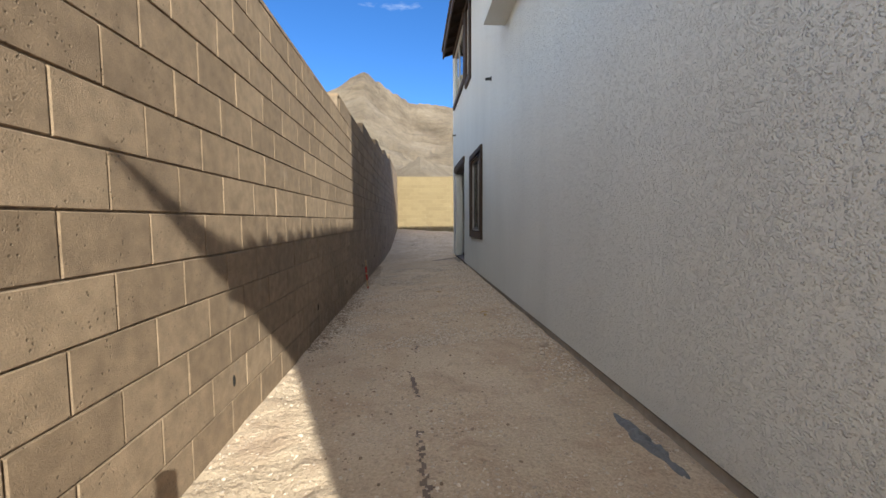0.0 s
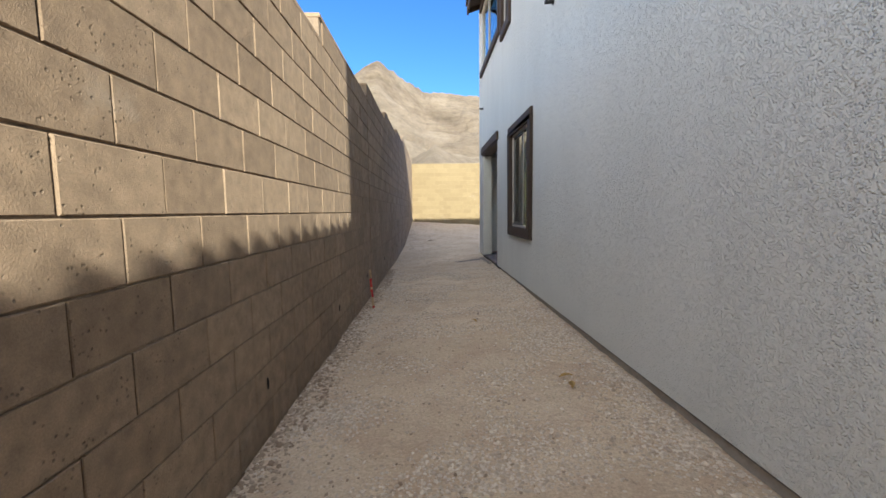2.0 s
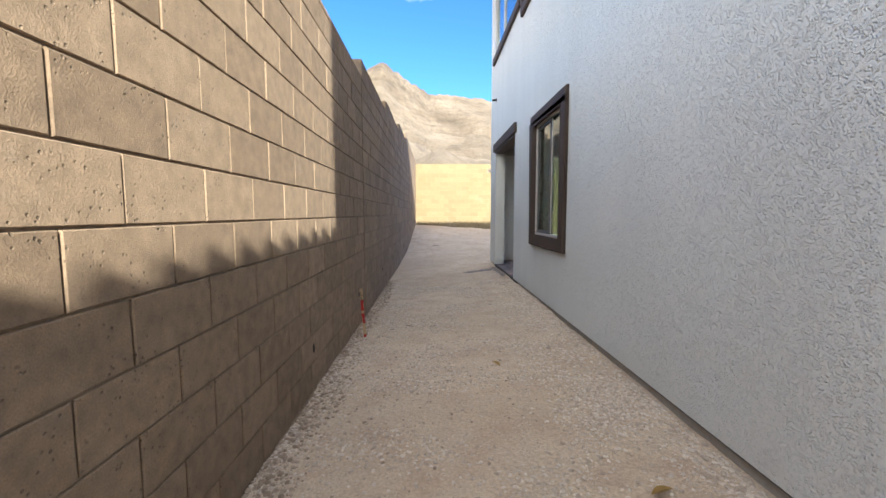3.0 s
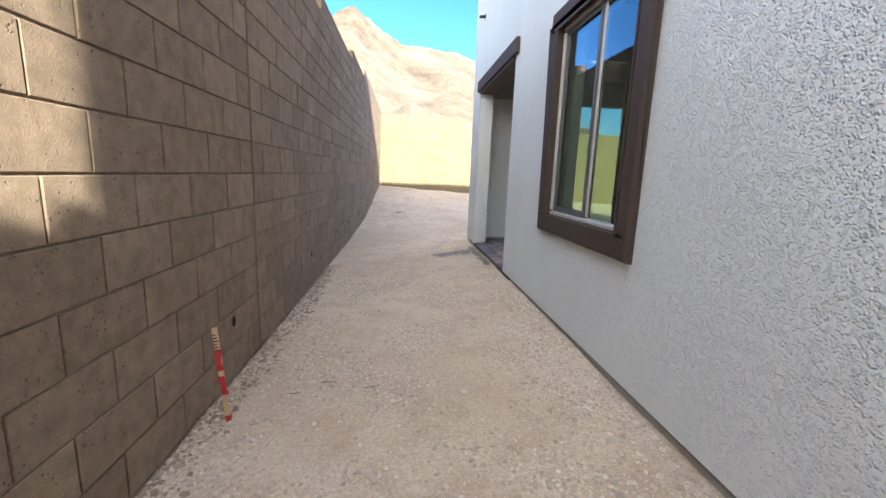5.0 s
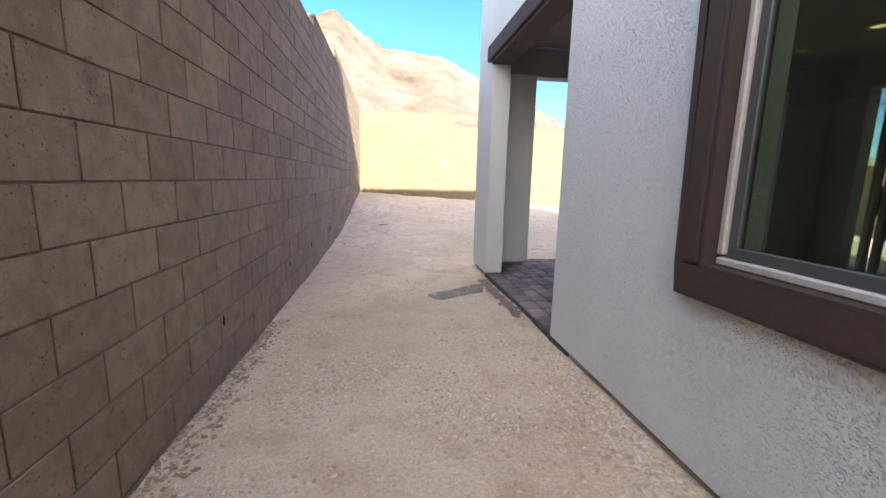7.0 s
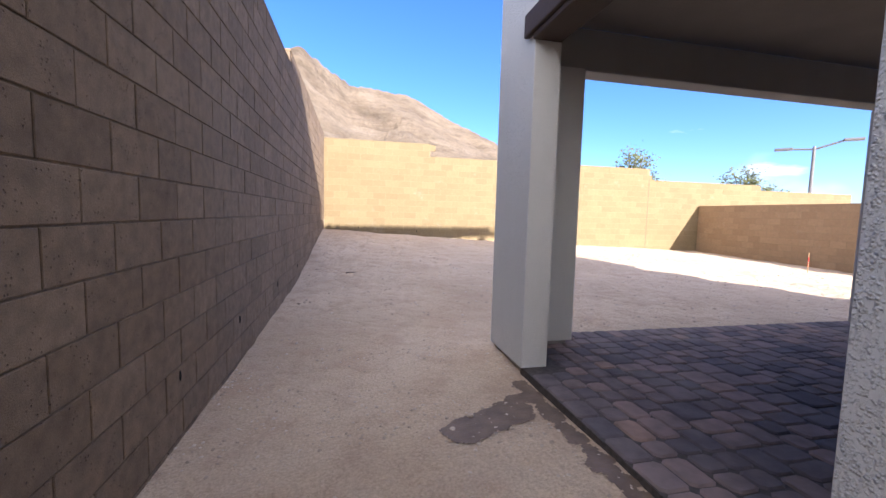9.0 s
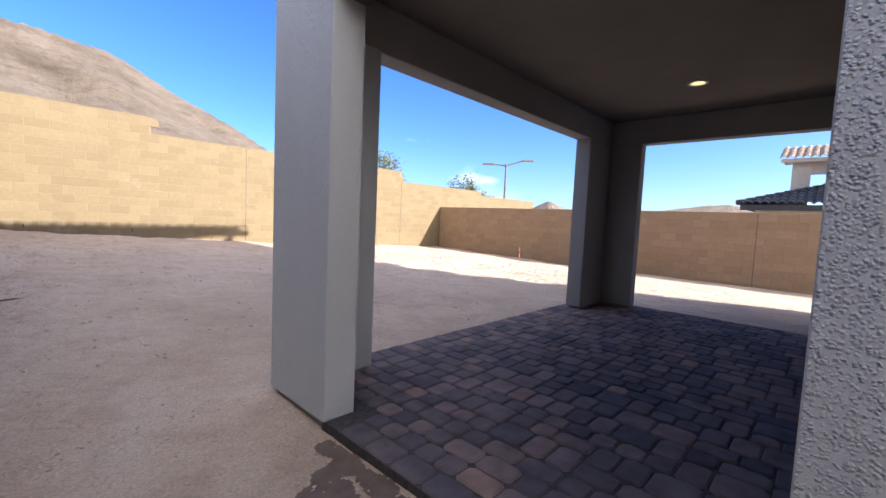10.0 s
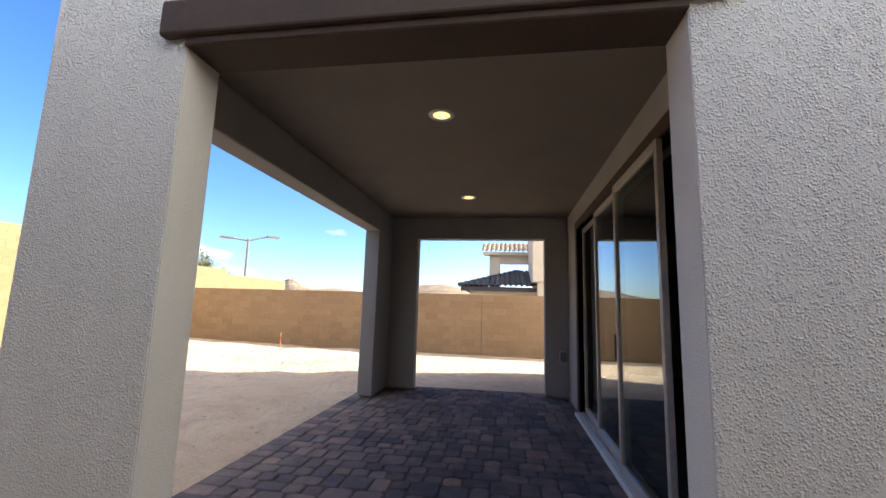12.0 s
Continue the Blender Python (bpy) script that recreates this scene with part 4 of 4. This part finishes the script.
for i, (x, y, r) in enumerate(((1.16, 5.75, 0.035), (1.08, 5.55, 0.024), (0.60, 6.8, 0.016), (1.0, 5.5, 0.02), (0.76, 13.72, 0.026), (0.62, 13.60, 0.018), (0.92, 8.9, 0.02),
                               (-0.62, 9.6, 0.022), (-0.7, 9.4, 0.018), (0.45, 9.7, 0.02), (1.05, 10.3, 0.022), (0.2, 7.4, 0.012), (1.12, 7.9, 0.02), (0.9, 4.9, 0.018))):
    lone_stone(x, y, r, i)


# ---- damp patches, debris ----
def damp(name, label, outline, seed, material=M_WET, lift=0.003, rough=0.012):
    """A thin irregular patch that follows the ground: a union of soft discs."""
    rng = random.Random(seed)
    step = 0.011
    x0, x1 = min(c[0] - c[2] for c in outline) - 0.1, max(c[0] + c[2] for c in outline) + 0.1
    y0, y1 = min(c[1] - c[2] for c in outline) - 0.1, max(c[1] + c[2] for c in outline) + 0.1
    nx, ny = int((x1 - x0) / step), int((y1 - y0) / step)
    idx, vs, fs = {}, [], []

    def vert(i, j):
        if (i, j) not in idx:
            x, y = x0 + i * step, y0 + j * step
            idx[i, j] = len(vs)
            vs.append((x, y, mesh_z(x, y) + lift))
        return idx[i, j]
    for i in range(nx):
        for j in range(ny):
            x, y = x0 + (i + 0.5) * step, y0 + (j + 0.5) * step
            d = max(c[2] - math.hypot(x - c[0], (y - c[1])) for c in outline)
            if d + rough * noise.noise(Vector((x * 11, y * 11, seed))) + 0.012 * noise.noise(Vector((x * 30, y * 30, seed))) > 0:
                fs.append((vert(i, j), vert(i + 1, j), vert(i + 1, j + 1), vert(i, j + 1)))
    o = from_lists(name, vs, fs, material)
    return tagged(o, label, "stain", kind="structure")


def trail(a, b, n, r, sway, seed):
    rng = random.Random(seed)
    return [(a[0] + (b[0] - a[0]) * k / n + sway * math.sin(k * 0.9), a[1] + (b[1] - a[1]) * k / n, r * rng.uniform(0.6, 1.25)) for k in range(n + 1)]


damp("damp_patch", "dark wet mud beside the patio edge", trail((0.70, 13.58), (1.05, 13.72), 12, 0.12, 0.012, 6) + trail((1.04, 13.82), (1.17, 13.86), 4, 0.075, 0.0, 7)
     + trail((1.22, 14.05), (1.225, 12.75), 26, 0.055, 0.006, 5), 4, lift=0.006, rough=0.04)
damp("damp_patch", "narrow dark dribble of water on the dirt", trail((0.06, 4.50), (0.10, 3.85), 60, 0.012, 0.010, 1), 8)
damp("damp_patch", "thin dark dribble of water on the dirt", trail((0.01, 5.40), (0.07, 4.95), 30, 0.011, 0.006, 2) + trail((0.05, 5.85), (0.09, 6.05), 10, 0.01, 0.004, 3), 9)


def rubble():
    """A lumpy ridge of spilt concrete at the foot of the house wall."""
    n, k = 46, 14
    vs, fs = [], []
    for i in range(n + 1):
        u = i / n
        y = 3.93 + 0.60 * u
        w = 0.055 * (math.sin(math.pi * u) ** 0.5) * (0.7 + 0.6 * noise.noise(Vector((y * 9, 0, 0)))) + 0.002
        cx = 1.19 - 0.03 * u + 0.02 * noise.noise(Vector((y * 6, 3, 0)))
        for j in range(k + 1):
            a = math.pi * j / k
            h = max(0.0, 0.6 + 0.9 * noise.noise(Vector((y * 22, j * 0.5, 7))))
            vs.append((cx - w * math.cos(a), y + 0.008 * noise.noise(Vector((i, j, 1.5))), mesh_z(cx, y) - 0.006 + (0.010 + w * 0.55 * h) * math.sin(a)))
    for i in range(n):
        for j in range(k):
            b = i * (k + 1) + j
            fs.append((b, b + 1, b + k + 2, b + k + 1))
    tagged(from_lists("concrete_spill", vs, fs, M_STEEL), "lumpy grey concrete spill against the house wall", "rubble")


rubble()


def leaf(x, y, turn, label, mat):
    bm = bmesh.new()
    n = 7
    rows = []
    for i in range(n + 1):
        u = i / n
        w = 0.018 * math.sin(math.pi * min(u * 1.05, 1)) + 0.0015
        rows.append([bm.verts.new((0.11 * (u - 0.5), s * w, 0.012 * math.sin(u * 3.0) + 0.006 * abs(s))) for s in (-1, 0, 1)])
    for a, b in zip(rows, rows[1:]):
        for k in range(2):
            bm.faces.new((a[k], b[k], b[k + 1], a[k + 1]))
    bmesh.ops.solidify(bm, geom=bm.faces[:], thickness=0.002)
    o = part("dry_leaf", bm, mat)
    o.location, o.rotation_euler.z = (x, y, mesh_z(x, y) + 0.008), turn
    tagged(o, label, "leaf", "fallen leaves")


M_DRY = painted("dry_leaf", (0.50, 0.33, 0.10), (0.34, 0.20, 0.07), 0.8, 30)
leaf(0.87, 7.08, 0.3, "curled yellow-brown dead leaf on the dirt", M_DRY)
leaf(0.86, 6.93, 1.3, "curled yellow-brown dead leaf on the dirt", M_DRY)
leaf(0.42, 8.6, 2.0, "curled yellow-brown dead leaf on the dirt", M_DRY)


def twig(x, y, pts, label, r=0.0028):
    bm = bmesh.new()
    for a, b in zip(pts, pts[1:]):
        rod(bm, (a[0], a[1], 0.004), (b[0], b[1], 0.006), r, 0.8 * r, 6)
    o = part("twig", bm, M_BARK)
    o.location = (x, y, mesh_z(x, y))
    tagged(o, label, "twig", "twigs")


twig(-0.32, 9.93, [(-0.05, 0.02), (0.04, 0.03), (0.02, -0.05)], "thin bent grey twig on the gravel")
twig(-0.50, 9.85, [(-0.03, 0.0), (0.03, 0.005)], "short dark twig on the gravel")
twig(-0.06, 9.85, [(-0.04, -0.01), (0.0, 0.0), (0.035, 0.02)], "short curved twig on the gravel")
twig(0.09, 19.0, [(-0.12, -0.02), (0.0, 0.04), (0.12, 0.0)], "dark crooked twig on the dirt", 0.011)
twig(-0.80, 8.28, [(-0.06, 0.0), (0.0, 0.03), (0.07, 0.02)], "dark twig at the foot of the block wall")


# ---- survey stakes ----
def stake(x, y, h, lean, label, marks):
    s = thing("survey_stake", label, "stake", "survey stakes", (x, y, ground_z(x, y)))
    s.rotation_euler = lean
    w = 0.013
    bm = B(-w, w, -0.006, 0.006, -0.05, h, bevel=0.002)
    part("lath", bm, M_LATH, s, "bare wooden lath")
    # ribbon wound on in uneven, twisted turns with bare wood between them
    for k, (u0, u1) in enumerate(((0.00, 0.07), (0.30, 0.40), (0.39, 0.50), (0.56, 0.66), (0.645, 0.77))):
        bm = B(-w - 0.003, w + 0.003, -0.009, 0.009, h * u0, h * u1, bevel=0.002)
        for v in bm.verts:
            f = (v.co.z / h - u0) / (u1 - u0)
            v.co.x *= 1.0 - 0.35 * (f if k % 2 else 1 - f)
            v.co.x += 0.004 * math.sin(9.0 * f + k)
        part("ribbon", bm, M_RED, s, "red fluorescent ribbon")
    if marks:
        for k in range(6):
            part("marking", B(-0.012, 0.012 - 0.006 * (k % 3), -0.0085, -0.006, h * 0.77 + 0.016 * k, h * 0.77 + 0.016 * k + 0.005), M_BLACK, s)
    return s


stake(-0.765, 9.62, 0.51, (0.03, -0.07, 0.35), "wooden survey stake wrapped in red ribbon beside the block wall", True)
post = thing("wooden_post", "short square wooden post standing beside the block wall", "post", "", (-0.526, 2.92, 0.26))
part("shaft", B(-0.022, 0.022, -0.022, 0.022, -0.1, 0.86, bevel=0.006), M_LATH, post)
stake(10.75, 19.05, 0.50, (0.0, 0.05, 1.0), "wooden survey stake with orange ribbon standing in the back yard", False)

# ---- weep holes and control joints in the block walls ----
# each hole is a shallow black bulge, its inner dark painted on
def weep(wall, y, z, width=0.012):
    bm = bmesh.new()
    bmesh.ops.create_uvsphere(bm, u_segments=10, v_segments=6, radius=1.0, matrix=Matrix.Diagonal((0.008, width, 0.034, 1)))
    o = part("weep_hole", bm, M_HOLE_SHADE, wall)
    o.location = (-0.0005, y, z)


for y in (4.66, 6.60, 8.35):
    weep(wall_west_near, y + 6.0, 0.63)
weep(wall_west_near, 10.10 + 6.0, 0.668, 0.025)
for y in (1.67, 3.42, 4.65, 6.40, 8.25):
    weep(wall_west_far, y, 0.675)
for y, z in ((1.07, 1.12), (2.98, 1.035), (4.81, 0.84)):
    weep(wall_north, y, z + 0.10)


def control_joint(wall, y, z0, z1):
    part("control_joint", B(-0.01, 0.0016, y - 0.006, y + 0.006, z0, z1), M_BLACK, wall, "dark sealant in a control joint")


control_joint(wall_north, 5.73, 0.6, 3.58)
control_joint(wall_north, 11.77, 0.5, 3.2)
control_joint(wall_east, 11.3, 0.1, 2.35)


# ---- small fixtures on the house ----
def vent_stub(y, z):
    v = thing("vent_stub", "small black pipe stub sticking out of the stucco", "vent", "vent stubs", (HX, y, z))
    bm = rod(bmesh.new(), (0.01, 0, 0), (-0.09, 0, -0.01), 0.022, 0.022, 12)
    part("pipe", bm, M_BLACK, v)
    part("flange", rod(bmesh.new(), (0.002, 0, 0), (-0.008, 0, 0), 0.038, 0.038, 14), M_BLACK, v)


vent_stub(8.82, 3.70)
vent_stub(14.15, 3.92)


# ---- beyond the walls ----
def street_lamp():
    s = thing("street_lamp", "tall grey steel street lamp with two arms", "street lamp", "", (45.2, 44.0, 0.6))
    part("pole", rod(bmesh.new(), (0, 0, 0), (0, 0, 8.6), 0.2, 0.13, 12), M_STEEL, s)
    part("pole_cap", rod(bmesh.new(), (0, 0, 8.55), (0, 0, 8.75), 0.12, 0.09, 10), M_STEEL, s)
    for dx, dy, dz in ((-1.15, 1.5, 0.15), (1.55, -1.65, 0.75)):
        arm = part("arm", rod(bmesh.new(), (0, 0, 8.45), (dx, dy, 8.45 + dz), 0.1, 0.09, 8), M_STEEL, s)
        bm = B(-0.75, 0.75, -0.25, 0.25, -0.13, 0.13, bevel=0.05)
        bmesh.ops.transform(bm, matrix=Matrix.Translation((dx * 1.25, dy * 1.25, 8.47 + dz)) @ Matrix.Rotation(math.atan2(dy, dx), 4, "Z"), verts=bm.verts)
        part("luminaire", bm, M_STEEL, s)


street_lamp()


def tree(x, y, z, h, spread, seed, label):
    t = thing("tree", label, "tree", "desert trees", (x, y, z))
    rng = random.Random(seed)
    bm = bmesh.new()
    rod(bm, (0, 0, 0), (0.1, 0, h * 0.35), 0.16, 0.11, 9)
    tips = []
    for i in range(9):
        a, e = rng.uniform(0, 6.28), rng.uniform(0.35, 1.2)
        ln = spread * rng.uniform(0.55, 0.95)
        p0 = Vector((0.1, 0, h * 0.33))
        p1 = p0 + Vector((math.cos(a) * math.cos(e), math.sin(a) * math.cos(e), math.sin(e) * h * 0.5 / spread)) * ln
        rod(bm, p0, p1, 0.06, 0.02, 6)
        tips += [p0.lerp(p1, u) for u in (0.6, 0.8, 1.0)]
    part("trunk", bm, M_BARK, t)
    vs, fs = [], []
    for p in tips:
        for _ in range(60):
            c = p + Vector((rng.gauss(0, 0.33), rng.gauss(0, 0.33), rng.gauss(0, 0.24)))
            d = Vector((rng.gauss(0, 1), rng.gauss(0, 1), rng.gauss(0, 1))).normalized() * rng.uniform(0.07, 0.15)
            e = d.orthogonal().normalized() * d.length * 0.5
            n = len(vs)
            vs += [(c - d)[:], (c + e)[:], (c + d)[:], (c - e)[:]]
            fs.append((n, n + 1, n + 2, n + 3))
    c = from_lists("crown", vs, fs, M_LEAF, t)
    return t


tree(17.8, 35.0, 0.6, 7.9, 2.1, 1, "olive-green desert tree behind the block wall")
tree(19.3, 35.9, 0.6, 5.0, 1.3, 4, "small olive-green desert tree behind the block wall")
tree(29.0, 37.0, 0.6, 7.1, 2.2, 2, "olive-green desert tree far behind the block wall")
tree(30.8, 36.4, 0.6, 5.3, 1.5, 7, "small olive-green desert tree far behind the block wall")


def far_hills():
    vs = []
    azs = np.arange(28, 112, 0.5)
    rs = np.arange(380, 900, 40)
    for r in rs:
        for az in azs:
            a = radians(az)
            u = (r - 380) / 300
            e = 2.2 + 0.8 * noise.noise(Vector((az * 0.11, 0, 2))) + 1.5 * max(0, 1 - abs(az - 59.7) / 2.6) + 0.9 * max(0, 1 - abs(az - 80) / 7)
            z = r * math.tan(radians(e)) * max(0, 1 - abs(u - 0.55) * 1.4) + 4 * noise.fractal(Vector((r * math.sin(a), r * math.cos(a), 0)) * 0.012, 1, 2, 5)
            vs.append((r * math.sin(a), r * math.cos(a), z))
    n = len(azs)
    fs = [(j * n + i, j * n + i + 1, (j + 1) * n + i + 1, (j + 1) * n + i) for j in range(len(rs) - 1) for i in range(n - 1)]
    tagged(from_lists("far_hills", vs, fs, M_ROCK), "low bare hills in the distance", "hills", kind="structure")


far_hills()


def neighbour_house():
    """Lower hipped roof, an open balcony above it and a wing standing forward."""
    ox, oy, oz = 26.0, 12.0, 0.3
    h = thing("house", "neighbouring cream stucco house with charcoal and tan tile roofs", "house", "", (ox, oy, oz))

    def blk(name, x0, x1, y0, y1, z0, z1, m, label=""):
        return part(name, B(x0 - ox, x1 - ox, y0 - oy, y1 - oy, z0 - oz, z1 - oz), m, h, label)

    def field(name, x, y, z, turn, length, slope, rise, material, hips, label=""):
        vs, fs = tile_run(length, slope, rise, pitch=0.30, tiles=8, crown=0.11)
        o = from_lists(name, vs, fs, material, h)
        clip_hips(o.data, length, hips)
        k = o.modifiers.new("thickness", "SOLIDIFY")
        k.thickness, k.offset = 0.03, -1
        o.matrix_basis = pose(x - ox, y - oy, z - oz, 0, 0, turn)
        return o
    blk("lower_wall", 24.0, 33.0, 3.0, 14.9, 0.3, 2.75, M_NEIGHBOUR)
    blk("balcony_column", 27.4, 27.85, 13.20, 13.92, 2.75, 5.35, M_NEIGHBOUR)
    blk("balcony_beam", 27.45, 27.8, 3.0, 13.20, 4.72, 5.35, M_NEIGHBOUR)
    blk("wing_wall", 22.5, 27.3, 3.0, 11.38, 3.25, 6.6, M_NEIGHBOUR, "cream stucco wing standing forward")
    blk("wing_base", 22.8, 27.3, 3.0, 11.1, 0.3, 3.25, M_NEIGHBOUR)
    field("lower_roof", 23.35, 15.55, 2.98, -90, 9.0, 3.5, 1.15, M_TILE_DARK, (True, False))
    field("lower_roof_side", 32.35, 15.55, 2.98, 180, 9.0, 3.5, 1.15, M_TILE_DARK, (False, True))
    bm = bmesh.new()
    for k in range(11):
        u = k / 11
        p, q = Vector((23.4 + 3.5 * u, 15.5 - 3.5 * u, 3.06 + 1.15 * u)), Vector((23.4 + 3.5 * (u + 0.1), 15.5 - 3.5 * (u + 0.1), 3.04 + 1.15 * (u + 0.1)))
        rod(bm, p - Vector((ox, oy, oz)), q - Vector((ox, oy, oz)), 0.13, 0.10, 8)
    part("hip_tiles", bm, M_TILE_DARK, h)
    blk("lower_fascia", 23.5, 23.62, 6.0, 15.4, 2.72, 2.97, M_TILE_DARK)
    blk("lower_soffit", 23.62, 31.0, 6.0, 15.3, 2.78, 2.88, M_TILE_DARK)
    field("upper_roof", 26.8, 14.42, 5.44, -90, 9.0, 1.7, 0.75, M_TILE_TAN, (False, False))
    blk("upper_fascia", 26.95, 27.07, 4.0, 14.35, 5.28, 5.46, M_NEIGHBOUR)
    blk("upper_soffit", 27.07, 28.6, 4.0, 14.3, 5.36, 5.44, M_NEIGHBOUR)


neighbour_house()

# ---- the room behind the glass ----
wall_panel("wall_room_south", HX + HT, 9.1, 4.4, 4.55, 0.5, 3.3, M_INWALL_UNLIT, "plain interior wall coloured nearly black to look unlit")
